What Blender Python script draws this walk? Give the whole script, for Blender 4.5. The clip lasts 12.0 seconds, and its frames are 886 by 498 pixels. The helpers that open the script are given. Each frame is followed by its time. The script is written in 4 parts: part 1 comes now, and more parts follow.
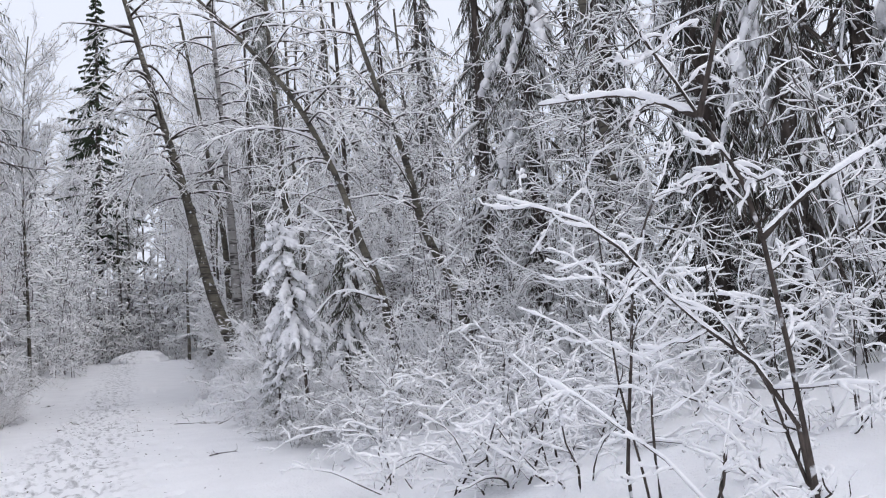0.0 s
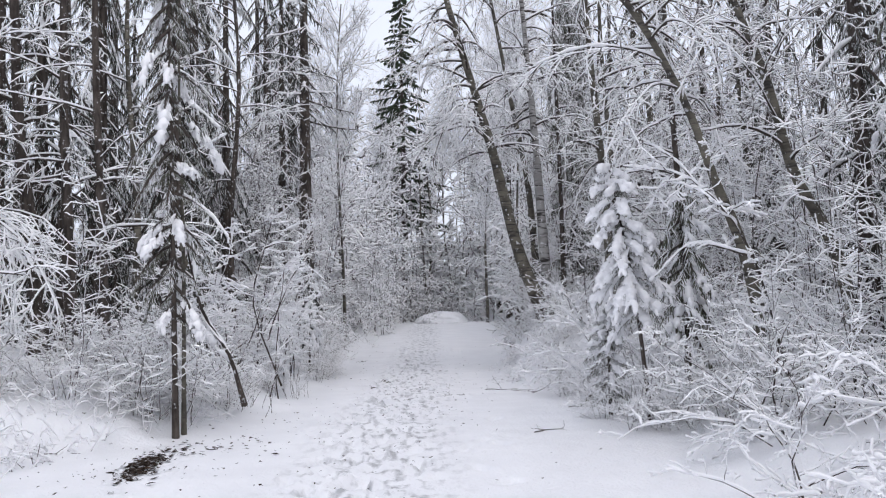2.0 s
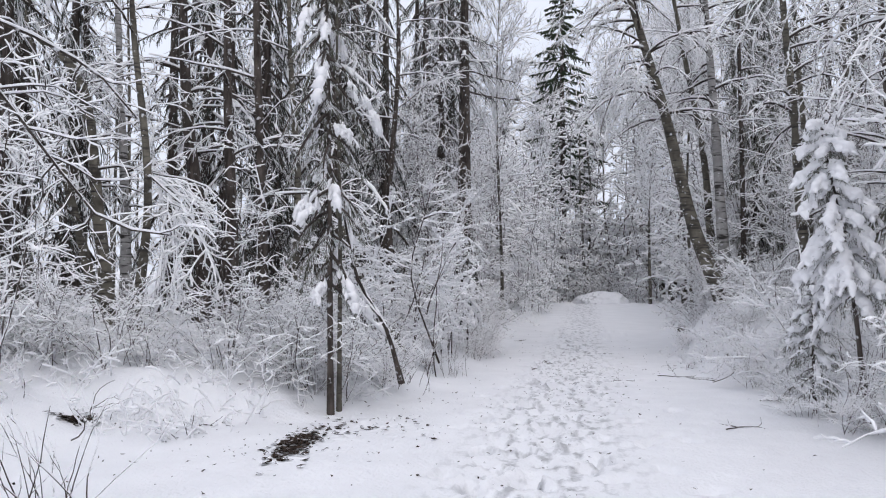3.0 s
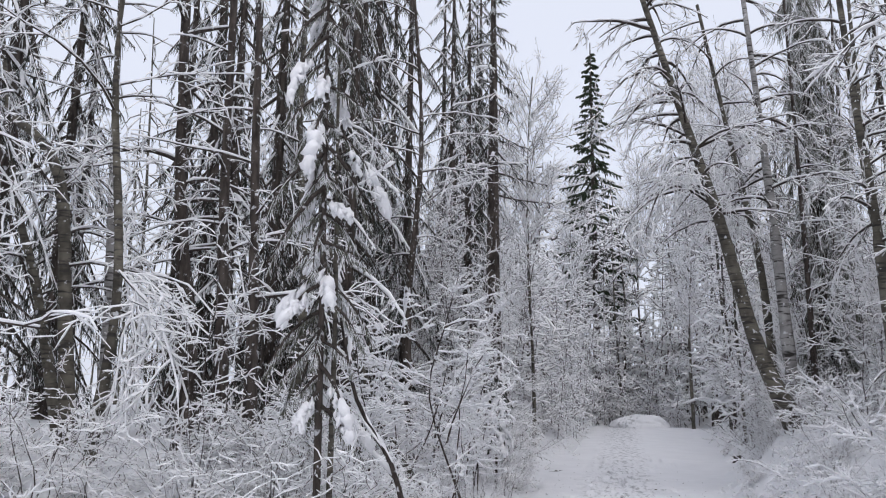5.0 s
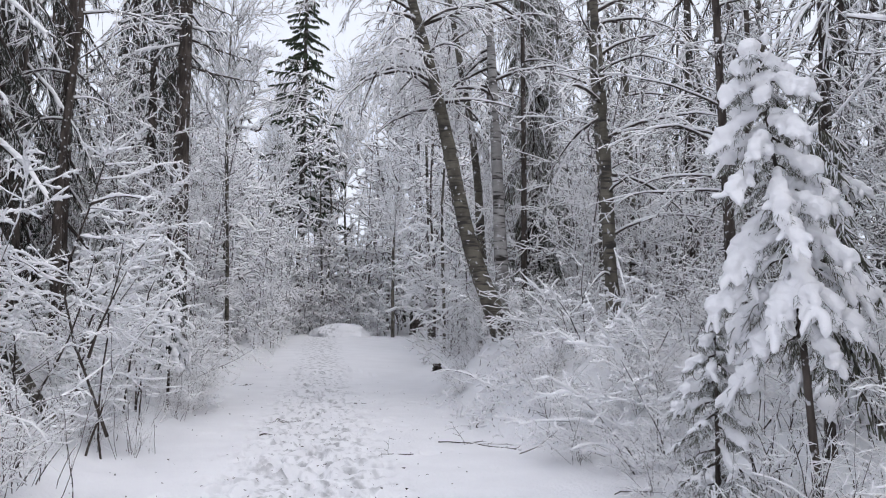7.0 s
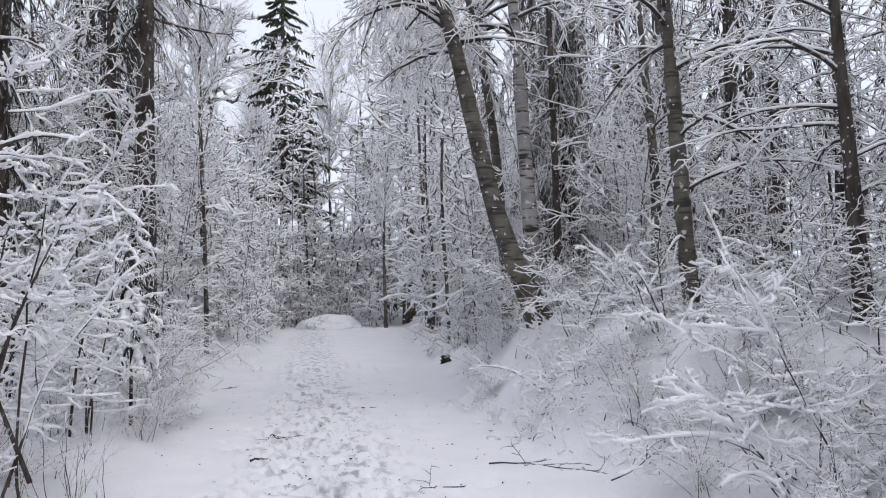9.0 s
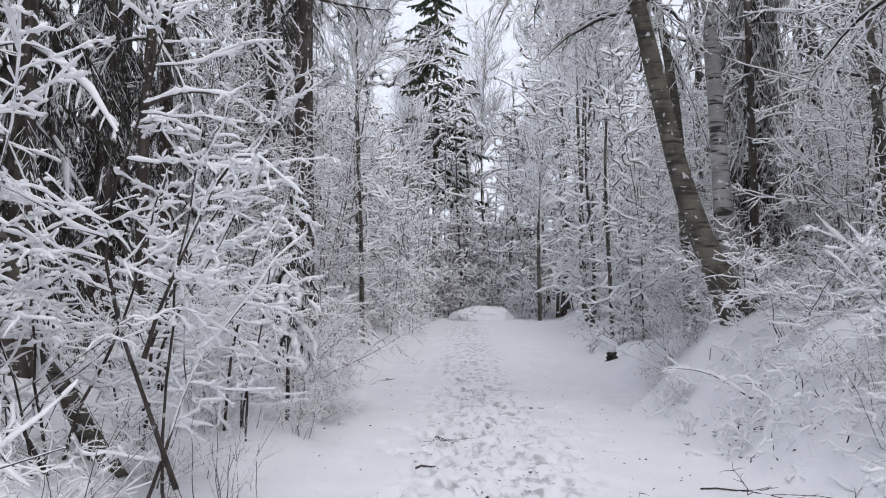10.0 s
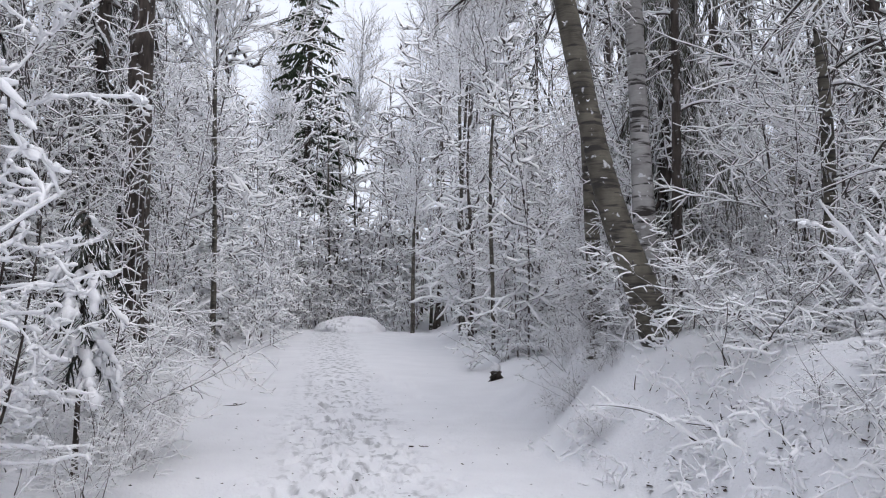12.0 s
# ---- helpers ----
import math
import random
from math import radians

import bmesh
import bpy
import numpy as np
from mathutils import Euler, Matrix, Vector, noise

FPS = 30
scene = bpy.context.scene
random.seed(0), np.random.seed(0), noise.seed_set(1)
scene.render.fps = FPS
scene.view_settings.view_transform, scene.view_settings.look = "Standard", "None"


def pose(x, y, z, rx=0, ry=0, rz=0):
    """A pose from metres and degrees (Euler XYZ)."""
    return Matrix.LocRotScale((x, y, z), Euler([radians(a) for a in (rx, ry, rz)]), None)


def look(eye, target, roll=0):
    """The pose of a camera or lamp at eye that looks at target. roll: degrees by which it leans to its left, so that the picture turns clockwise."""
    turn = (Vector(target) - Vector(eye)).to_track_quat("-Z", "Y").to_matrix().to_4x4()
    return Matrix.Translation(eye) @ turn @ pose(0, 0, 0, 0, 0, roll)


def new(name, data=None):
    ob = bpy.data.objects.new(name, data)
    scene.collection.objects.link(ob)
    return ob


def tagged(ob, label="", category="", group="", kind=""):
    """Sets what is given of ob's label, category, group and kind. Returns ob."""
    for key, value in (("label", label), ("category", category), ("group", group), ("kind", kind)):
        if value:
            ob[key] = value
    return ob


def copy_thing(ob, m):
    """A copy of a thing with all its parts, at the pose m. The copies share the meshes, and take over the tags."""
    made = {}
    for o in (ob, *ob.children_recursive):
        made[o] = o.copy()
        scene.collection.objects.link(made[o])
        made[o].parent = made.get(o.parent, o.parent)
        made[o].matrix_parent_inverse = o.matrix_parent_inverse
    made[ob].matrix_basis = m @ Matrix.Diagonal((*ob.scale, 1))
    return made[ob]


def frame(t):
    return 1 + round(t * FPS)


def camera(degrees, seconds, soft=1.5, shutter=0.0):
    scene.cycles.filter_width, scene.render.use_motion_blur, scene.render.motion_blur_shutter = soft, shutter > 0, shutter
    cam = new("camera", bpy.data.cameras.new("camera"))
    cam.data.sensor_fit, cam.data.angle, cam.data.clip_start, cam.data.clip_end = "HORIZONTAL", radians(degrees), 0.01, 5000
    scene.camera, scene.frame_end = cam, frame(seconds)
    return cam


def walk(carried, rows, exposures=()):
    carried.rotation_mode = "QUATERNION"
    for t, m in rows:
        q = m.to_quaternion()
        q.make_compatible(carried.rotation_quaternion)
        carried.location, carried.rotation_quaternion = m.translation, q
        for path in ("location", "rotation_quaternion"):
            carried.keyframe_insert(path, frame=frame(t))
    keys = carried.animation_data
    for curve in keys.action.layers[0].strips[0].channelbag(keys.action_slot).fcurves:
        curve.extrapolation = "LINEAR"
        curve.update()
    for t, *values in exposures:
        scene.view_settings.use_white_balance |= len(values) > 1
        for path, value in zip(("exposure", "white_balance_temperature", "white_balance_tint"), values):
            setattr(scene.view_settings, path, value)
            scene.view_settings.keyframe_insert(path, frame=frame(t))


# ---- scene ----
cam = camera(56.3, 12.0, soft=1.1)
PATH = [
    (0, (0.0, 0.0, 1.575), (0.696, 1.863, 1.789), -3.5),
    (0.5, (-0.009, 0.57, 1.599), (0.567, 2.469, 1.847), -1.3),
    (1, (-0.096, 1.154, 1.587), (0.312, 3.096, 1.84), -0.5),
    (1.5, (-0.171, 1.73, 1.566), (0.037, 3.706, 1.796), -0.8),
    (2, (-0.275, 2.306, 1.548), (-0.253, 4.299, 1.713), -1.4),
    (2.5, (-0.372, 2.864, 1.526), (-0.548, 4.851, 1.662), -0.1),
    (3, (-0.523, 3.378, 1.503), (-0.873, 5.344, 1.622), 0.1),
    (3.2, (-0.567, 3.61, 1.496), (-1.0, 5.559, 1.605), -0.2),
    (4.8, (-0.858, 5.437, 1.572), (-1.356, 7.337, 1.951), 0.8),
    (5, (-0.876, 5.691, 1.571), (-1.288, 7.607, 1.972), 0.8),
    (5.5, (-0.873, 6.312, 1.57), (-1.013, 8.269, 1.957), 2.1),
    (6, (-0.869, 7.003, 1.565), (-0.782, 8.978, 1.868), 1.9),
    (6.5, (-0.914, 7.746, 1.528), (-0.709, 9.725, 1.733), 0.7),
    (7, (-0.883, 8.471, 1.541), (-0.599, 10.441, 1.739), 0.5),
    (7.2, (-0.897, 8.772, 1.533), (-0.58, 10.736, 1.739), 0.0),
    (8.8, (-1.097, 11.148, 1.502), (-0.701, 13.099, 1.694), -0.6),
    (9, (-1.131, 11.449, 1.515), (-0.803, 13.414, 1.686), -1.3),
    (9.5, (-1.289, 12.213, 1.501), (-1.146, 14.204, 1.623), -1.7),
    (10, (-1.382, 12.784, 1.509), (-1.407, 14.777, 1.666), -0.0),
    (10.5, (-1.436, 13.418, 1.541), (-1.606, 15.399, 1.759), 0.8),
    (11, (-1.429, 14.04, 1.547), (-1.524, 16.027, 1.753), 1.1),
    (11.5, (-1.367, 14.701, 1.54), (-1.268, 16.692, 1.692), 1.9),
    (12, (-1.329, 15.365, 1.566), (-1.044, 17.336, 1.75), 0.9),
]
walk(cam, [(t, look(eye, target, roll)) for t, eye, target, roll in PATH], exposures=((0.0, 0.02), (0.5, -0.06), (1.2, 0.05), (2.0, 0.1), (3.0, 0.04), (5.0, -0.08), (5.5, -0.14), (6.0, -0.06), (6.6, 0.1), (7.2, 0.12), (9.0, 0.1), (11.0, 0.12), (12.0, 0.18)))

# ---- sky and light: an even overcast ----
world = bpy.data.worlds.new("overcast_sky")
scene.world = world
world.use_nodes = True
wn, wl = world.node_tree.nodes, world.node_tree.links
sky = wn.new("ShaderNodeTexSky")
sky.sky_type, sky.sun_disc = "NISHITA", False
sky.sun_elevation, sky.sun_rotation = radians(60), radians(150)
sky.air_density, sky.dust_density, sky.ozone_density = 1.0, 7.0, 1.0
grey = wn.new("ShaderNodeHueSaturation")
grey.inputs["Saturation"].default_value = 0.6
cloud = wn.new("ShaderNodeMix")
cloud.data_type = "RGBA"
cloud.inputs["Factor"].default_value = 0.75
cloud.inputs["B"].default_value = (6.68, 7.0, 8.06, 1)
wl.new(sky.outputs[0], grey.inputs["Color"])
wl.new(grey.outputs[0], cloud.inputs["A"])
wl.new(cloud.outputs["Result"], wn["Background"].inputs["Color"])
wn["Background"].inputs["Strength"].default_value = 0.15
sun = new("sun", bpy.data.lights.new("sun", "SUN"))
sun.data.energy, sun.data.angle, sun.data.color = 0.2, radians(90), (1.0, 0.98, 0.96)
sun.matrix_world = look((30 * math.sin(radians(150)), 30 * math.cos(radians(150)), 30 * math.tan(radians(60))), (0, 0, 0))


# ---- materials ----
def material(name, rough=0.8):
    m = bpy.data.materials.new(name)
    m.use_nodes = True
    b = m.node_tree.nodes["Principled BSDF"]
    b.inputs["Roughness"].default_value = rough
    b.inputs["Specular IOR Level"].default_value = 0.25
    return m, m.node_tree.nodes, m.node_tree.links, b


def noise_node(n, l, scale, detail=3.0, stretch=(1, 1, 1)):
    co, mp, nz = n.new("ShaderNodeTexCoord"), n.new("ShaderNodeMapping"), n.new("ShaderNodeTexNoise")
    mp.inputs["Scale"].default_value = stretch
    nz.inputs["Scale"].default_value, nz.inputs["Detail"].default_value = scale, detail
    l.new(co.outputs["Object"], mp.inputs["Vector"])
    l.new(mp.outputs[0], nz.inputs["Vector"])
    return nz


def ramp(n, l, source, stops):
    r = n.new("ShaderNodeValToRGB")
    while len(r.color_ramp.elements) < len(stops):
        r.color_ramp.elements.new(0.5)
    for e, (at, c) in zip(r.color_ramp.elements, stops):
        e.position, e.color = at, (*c, 1)
    l.new(source, r.inputs[0])
    return r


def bump(n, l, b, source, strength, distance):
    bp = n.new("ShaderNodeBump")
    bp.inputs["Strength"].default_value, bp.inputs["Distance"].default_value = strength, distance
    l.new(source, bp.inputs["Height"])
    l.new(bp.outputs[0], b.inputs["Normal"])


def mixed(n, l, fac, a, c):
    mx = n.new("ShaderNodeMix")
    mx.data_type = "RGBA"
    l.new(fac, mx.inputs["Factor"])
    l.new(a, mx.inputs["A"])
    l.new(c, mx.inputs["B"])
    return mx.outputs["Result"]


def snow_material(name, tint, grain, depth):
    m, n, l, b = material(name, 0.75)
    big, small = noise_node(n, l, 1.3, 4), noise_node(n, l, grain, 3)
    lo = tuple(c * 0.93 for c in tint)
    col = ramp(n, l, big.outputs["Fac"], [(0.3, lo), (0.7, tint)])
    l.new(col.outputs[0], b.inputs["Base Color"])
    bump(n, l, b, small.outputs["Fac"], 0.5, depth)
    return m


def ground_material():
    """Fresh snow; foot-sized patches along the trodden lane are compacted, wet, a little dirty, with footprint shade
    painted in.
    """
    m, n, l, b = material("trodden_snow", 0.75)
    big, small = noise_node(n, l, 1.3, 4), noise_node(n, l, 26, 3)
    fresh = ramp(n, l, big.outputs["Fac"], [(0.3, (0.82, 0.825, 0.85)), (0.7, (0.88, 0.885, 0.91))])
    # darker than compacted snow alone: the grey also paints the shade inside footprints
    packed_and_shade = n.new("ShaderNodeRGB")
    packed_and_shade.outputs[0].default_value = (0.35, 0.355, 0.37, 1)
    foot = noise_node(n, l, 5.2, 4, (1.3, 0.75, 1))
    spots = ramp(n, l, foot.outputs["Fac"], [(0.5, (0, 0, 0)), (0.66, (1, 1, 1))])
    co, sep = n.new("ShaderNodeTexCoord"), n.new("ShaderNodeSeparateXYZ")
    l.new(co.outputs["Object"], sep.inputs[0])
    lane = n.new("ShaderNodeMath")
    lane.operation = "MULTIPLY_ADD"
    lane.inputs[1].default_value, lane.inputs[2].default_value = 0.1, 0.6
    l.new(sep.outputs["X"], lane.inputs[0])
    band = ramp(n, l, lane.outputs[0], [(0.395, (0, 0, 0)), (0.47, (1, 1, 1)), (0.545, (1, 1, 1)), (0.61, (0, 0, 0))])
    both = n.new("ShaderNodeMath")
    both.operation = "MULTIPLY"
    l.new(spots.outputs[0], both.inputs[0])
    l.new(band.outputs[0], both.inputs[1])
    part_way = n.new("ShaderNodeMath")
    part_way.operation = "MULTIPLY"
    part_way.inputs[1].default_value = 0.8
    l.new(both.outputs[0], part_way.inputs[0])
    l.new(mixed(n, l, part_way.outputs[0], fresh.outputs[0], packed_and_shade.outputs[0]), b.inputs["Base Color"])
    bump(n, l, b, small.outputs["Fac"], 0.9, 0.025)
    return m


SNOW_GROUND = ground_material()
SNOW = snow_material("branch_snow", (0.93, 0.93, 0.95), 60, 0.012)


def bark(name, dark, light, scale, stretch, depth):
    """Bark in ridges, with lichen stains and a dusting of snow that clings in patches."""
    m, n, l, b = material(name, 0.9)
    ridge, stain, cling = noise_node(n, l, scale, 5, stretch), noise_node(n, l, 2.2, 3), noise_node(n, l, 11, 4)
    col = ramp(n, l, ridge.outputs["Fac"], [(0.32, dark), (0.68, light)])
    sec = ramp(n, l, ridge.outputs["Fac"], [(0.3, tuple(c * 0.7 for c in dark)), (0.75, tuple(c * 0.8 for c in light))])
    patch = ramp(n, l, stain.outputs["Fac"], [(0.42, (0, 0, 0)), (0.6, (1, 1, 1))])
    base = mixed(n, l, patch.outputs[0], col.outputs[0], sec.outputs[0])
    white = n.new("ShaderNodeRGB")
    white.outputs[0].default_value = (0.8, 0.81, 0.84, 1)
    spots = ramp(n, l, cling.outputs["Fac"], [(0.62, (0, 0, 0)), (0.68, (0.75, 0.75, 0.75))])
    l.new(mixed(n, l, spots.outputs[0], base, white.outputs[0]), b.inputs["Base Color"])
    bump(n, l, b, ridge.outputs["Fac"], 0.9, depth)
    return m


def birch_bark(name, pale, mid):
    """Papery bark with dark cross bands and lichen."""
    m, n, l, b = material(name, 0.8)
    band, blotch, cling = noise_node(n, l, 2.2, 4, (1.2, 1.2, 9)), noise_node(n, l, 3.0, 5), noise_node(n, l, 9, 4)
    col = ramp(n, l, blotch.outputs["Fac"], [(0.35, mid), (0.65, pale)])
    lines = ramp(n, l, band.outputs["Fac"], [(0.38, (1, 1, 1)), (0.47, (0, 0, 0))])
    black = n.new("ShaderNodeRGB")
    black.outputs[0].default_value = (0.05, 0.045, 0.042, 1)
    base = mixed(n, l, lines.outputs[0], col.outputs[0], black.outputs[0])
    white = n.new("ShaderNodeRGB")
    white.outputs[0].default_value = (0.8, 0.81, 0.84, 1)
    spots = ramp(n, l, cling.outputs["Fac"], [(0.63, (0, 0, 0)), (0.68, (0.7, 0.7, 0.7))])
    l.new(mixed(n, l, spots.outputs[0], base, white.outputs[0]), b.inputs["Base Color"])
    bump(n, l, b, band.outputs["Fac"], 1.0, 0.03)
    return m


BARK_SPRUCE = bark("spruce_bark", (0.035, 0.028, 0.024), (0.12, 0.1, 0.088), 14, (1, 1, 0.22), 0.03)
BARK_OLIVE = birch_bark("old_birch_bark", (0.17, 0.155, 0.125), (0.06, 0.054, 0.044))
BARK_PALE = birch_bark("pale_birch_bark", (0.42, 0.41, 0.4), (0.24, 0.23, 0.225))
BARK_TWIG = bark("twig_bark", (0.035, 0.028, 0.025), (0.1, 0.082, 0.072), 30, (1, 1, 0.5), 0.004)


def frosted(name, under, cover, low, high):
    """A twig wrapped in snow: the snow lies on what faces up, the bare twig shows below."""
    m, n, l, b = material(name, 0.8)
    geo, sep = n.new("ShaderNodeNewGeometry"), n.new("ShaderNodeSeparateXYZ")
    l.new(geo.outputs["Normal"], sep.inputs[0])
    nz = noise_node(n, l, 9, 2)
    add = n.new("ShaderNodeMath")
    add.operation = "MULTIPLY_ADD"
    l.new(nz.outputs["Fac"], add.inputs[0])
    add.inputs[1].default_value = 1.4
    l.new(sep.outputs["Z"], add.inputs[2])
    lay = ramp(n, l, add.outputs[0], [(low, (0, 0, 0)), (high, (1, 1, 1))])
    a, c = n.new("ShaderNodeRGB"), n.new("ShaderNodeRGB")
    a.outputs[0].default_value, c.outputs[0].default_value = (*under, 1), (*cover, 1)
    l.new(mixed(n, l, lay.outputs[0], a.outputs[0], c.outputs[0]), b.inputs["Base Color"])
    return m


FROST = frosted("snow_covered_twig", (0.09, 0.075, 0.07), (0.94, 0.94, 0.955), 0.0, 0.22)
FROST_STEM = frosted("snow_spattered_stem", (0.075, 0.062, 0.056), (0.85, 0.85, 0.88), 0.66, 0.82)
NEEDLE = frosted("spruce_needles", (0.055, 0.06, 0.05), (0.82, 0.83, 0.86), 0.93, 1.08)
NEEDLE_GREY = frosted("grey_spruce_needles", (0.14, 0.14, 0.108), (0.8, 0.81, 0.84), 0.74, 0.98)
NEEDLE_GREEN = frosted("green_spruce_needles", (0.03, 0.042, 0.022), (0.75, 0.78, 0.8), 1.2, 1.35)
LITTER = bark("leaf_litter", (0.01, 0.008, 0.007), (0.06, 0.035, 0.022), 40, (1, 1, 1), 0.01)


# ---- ground ----
def smooth(a, b, v):
    s = np.clip((v - a) / (b - a), 0, 1)
    return s * s * (3 - 2 * s)


EDGE_RIGHT = ((-40, 2.0), (3, 2.0), (9, 2.4), (14, 2.9), (16, 3.0), (18, 2.5), (20, 1.9), (22, 1.5), (25, 1.5), (30, 2.0), (35, 2.7), (45, 3.2), (60, 4.5), (400, 40))
EDGE_LEFT = ((-40, -5), (8, -6.0), (12.4, -5.2), (13.3, -3.5), (14, -3.3), (17, -3.2), (20, -3.3), (24, -3.1), (28, -3.0), (40, -3.4), (52, -4.5), (58, -3.6), (62, -1.5), (400, 30))


def ripple(x, y):
    return (np.sin(1.7 * x + 0.6 * y) * np.sin(1.1 * y - 0.4 * x + 1) + 0.6 * np.sin(3.9 * x - 1.3 * y + 2) * np.sin(3.1 * y + 0.8)
            + 0.35 * np.sin(8.3 * x + 2.1 * y) * np.sin(7.1 * y - 1.9 * x))


def ground_z(x, y):
    x, y = np.asarray(x, float), np.asarray(y, float)
    right = x - np.interp(y, *zip(*EDGE_RIGHT)) + 0.18 * np.sin(1.3 * y)
    left = np.interp(y, *zip(*EDGE_LEFT)) - x + 0.18 * np.sin(1.1 * y + 2)
    z = 1.25 * smooth(22, 62, y) + 1.3 * smooth(61, 74, y)
    lift = 0.95 * smooth(16.5, 22, y) * (1 - smooth(28, 33, y))
    z = z + 0.34 * smooth(-0.2, 1.3, right) + lift * smooth(-0.1, 1.5, right) + 0.1 * np.clip(right, 0, 14)
    z = z + 0.42 * (0.4 + 0.6 * smooth(12, 16, y)) * smooth(-0.2, 1.8, left) + 0.11 * np.clip(left, 0, 10)
    off = smooth(-0.5, 1.0, np.maximum(right, left))
    return z + ripple(x, y) * (0.012 + 0.06 * off) + 0.035 * off * np.sin(5.3 * x + 1.7 * y) * np.sin(4.7 * y - 2.3 * x)


def ground_at(x, y):
    return float(ground_z(x, y))


rng = random.Random(11)
PRINTS = []
for lane, start, count in ((-0.75, 3.0, 58), (-1.25, 9.4, 46), (-0.15, 15.0, 22), (-1.5, 13.0, 32)):
    y = start
    for k in range(count):
        y += rng.uniform(0.36, 0.6)
        x = lane + 0.12 * (-1) ** k + rng.gauss(0, 0.09) - 0.35 * math.sin(y / 9)
        PRINTS.append((x, y, rng.gauss(0, 0.25), rng.uniform(0.035, 0.1)))
for k in range(230):
    PRINTS.append((rng.gauss(-0.8, 0.7), rng.uniform(8, 36), rng.uniform(-1, 1), rng.uniform(0.03, 0.08)))


def spread(lo, hi, step, far, grow=1.25):
    mid = list(np.arange(lo, hi + 1e-6, step))
    a, s = [], step
    while (lo if not a else a[-1]) > -far:
        s *= grow
        a.append((lo if not a else a[-1]) - s)
    c, s = [], step
    while (hi if not c else c[-1]) < far:
        s *= grow
        c.append((hi if not c else c[-1]) + s)
    return np.array(a[::-1] + mid + c)


def build_ground():
    xs, ys = spread(-3.2, 2.2, 0.04, 400, 1.12), spread(6.0, 29, 0.055, 400, 1.12)
    gx, gy = np.meshgrid(xs, ys)
    gz = ground_z(gx, gy)
    for px, py, a, deep in PRINTS:
        i0, i1 = np.searchsorted(xs, (px - 0.4, px + 0.4))
        j0, j1 = np.searchsorted(ys, (py - 0.4, py + 0.4))
        dx, dy = gx[j0:j1, i0:i1] - px, gy[j0:j1, i0:i1] - py
        u, v = dx * math.cos(a) + dy * math.sin(a), -dx * math.sin(a) + dy * math.cos(a)
        d = np.sqrt((u / 0.095) ** 2 + (v / 0.17) ** 2)
        gz[j0:j1, i0:i1] += deep * (-1.7 * np.exp(-d ** 4 / 1.2) + 0.3 * np.exp(-((d - 1.5) / 0.4) ** 2))
    near = (1 - smooth(3, 6, np.abs(gx + 0.5))) * (1 - smooth(29, 34, gy)) * smooth(2, 6, gy)
    gz += near * np.random.RandomState(3).normal(0, 0.005, gz.shape)
    nx, ny = len(xs), len(ys)
    k = np.arange(nx * ny).reshape(ny, nx)
    quads = np.stack([k[:-1, :-1], k[:-1, 1:], k[1:, 1:], k[1:, :-1]], -1).reshape(-1, 4)
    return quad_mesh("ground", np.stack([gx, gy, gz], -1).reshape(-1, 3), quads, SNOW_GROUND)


def quad_mesh(name, verts, quads, mat):
    me = bpy.data.meshes.new(name)
    verts, quads = np.asarray(verts, np.float32), np.asarray(quads, np.int32)
    me.vertices.add(len(verts))
    me.vertices.foreach_set("co", verts.ravel())
    me.loops.add(quads.size)
    me.loops.foreach_set("vertex_index", quads.ravel())
    me.polygons.add(len(quads))
    me.polygons.foreach_set("loop_start", np.arange(0, quads.size, 4, dtype=np.int32))
    me.polygons.foreach_set("use_smooth", np.ones(len(quads), bool))
    me.materials.append(mat)
    me.update(calc_edges=True)
    return me


tagged(new("ground", build_ground()), "snow-covered woodland ground with a trodden footpath", "ground", kind="structure")


# ---- branches: polylines with radii, swept into tubes ----
def tube_arrays(lines, sides, squash=1.0):
    """Sweeps every (points, radii) into a closed-ended tube; all lines of one length at once."""
    verts, quads, base = [], [], 0
    by = {}
    for pts, rad in lines:
        by.setdefault(len(pts), []).append((pts, rad))
    ang = np.arange(sides) * 2 * np.pi / sides + np.pi / 2
    for n, some in by.items():
        p, r = np.array([s[0] for s in some], float), np.array([s[1] for s in some], float)
        t = np.empty_like(p)
        t[:, 1:-1] = p[:, 2:] - p[:, :-2]
        t[:, 0], t[:, -1] = p[:, 1] - p[:, 0], p[:, -1] - p[:, -2]
        t /= np.linalg.norm(t, axis=2, keepdims=True) + 1e-9
        side = np.stack([t[..., 1], -t[..., 0], np.zeros_like(t[..., 0])], -1)
        size = np.linalg.norm(side, axis=2, keepdims=True)
        side = np.where(size > 0.05, side / (size + 1e-9), np.array([1.0, 0, 0]))
        up = np.cross(side, t)
        up /= np.linalg.norm(up, axis=2, keepdims=True) + 1e-9
        ring = p[:, :, None] + r[:, :, None, None] * (np.cos(ang)[:, None] * side[:, :, None] + squash * np.sin(ang)[:, None] * up[:, :, None])
        m = len(some)
        verts.append(ring.reshape(-1, 3))
        k = base + np.arange(m * n * sides).reshape(m, n, sides)
        nxt = np.roll(k, -1, 2)
        quads.append(np.stack([k[:, :-1], nxt[:, :-1], nxt[:, 1:], k[:, 1:]], -1).reshape(-1, 4))
        base += m * n * sides
    return np.concatenate(verts), np.concatenate(quads)


def part(name, lines, sides, mat, parent, label="", squash=1.0, kind="stuff"):
    """One mesh of all the lines: twigs, needles or snow that nobody could count."""
    if not lines:
        return None
    ob = new(name, quad_mesh(name, *tube_arrays(lines, sides, squash), mat))
    ob.parent = parent
    return tagged(ob, label, kind=kind)


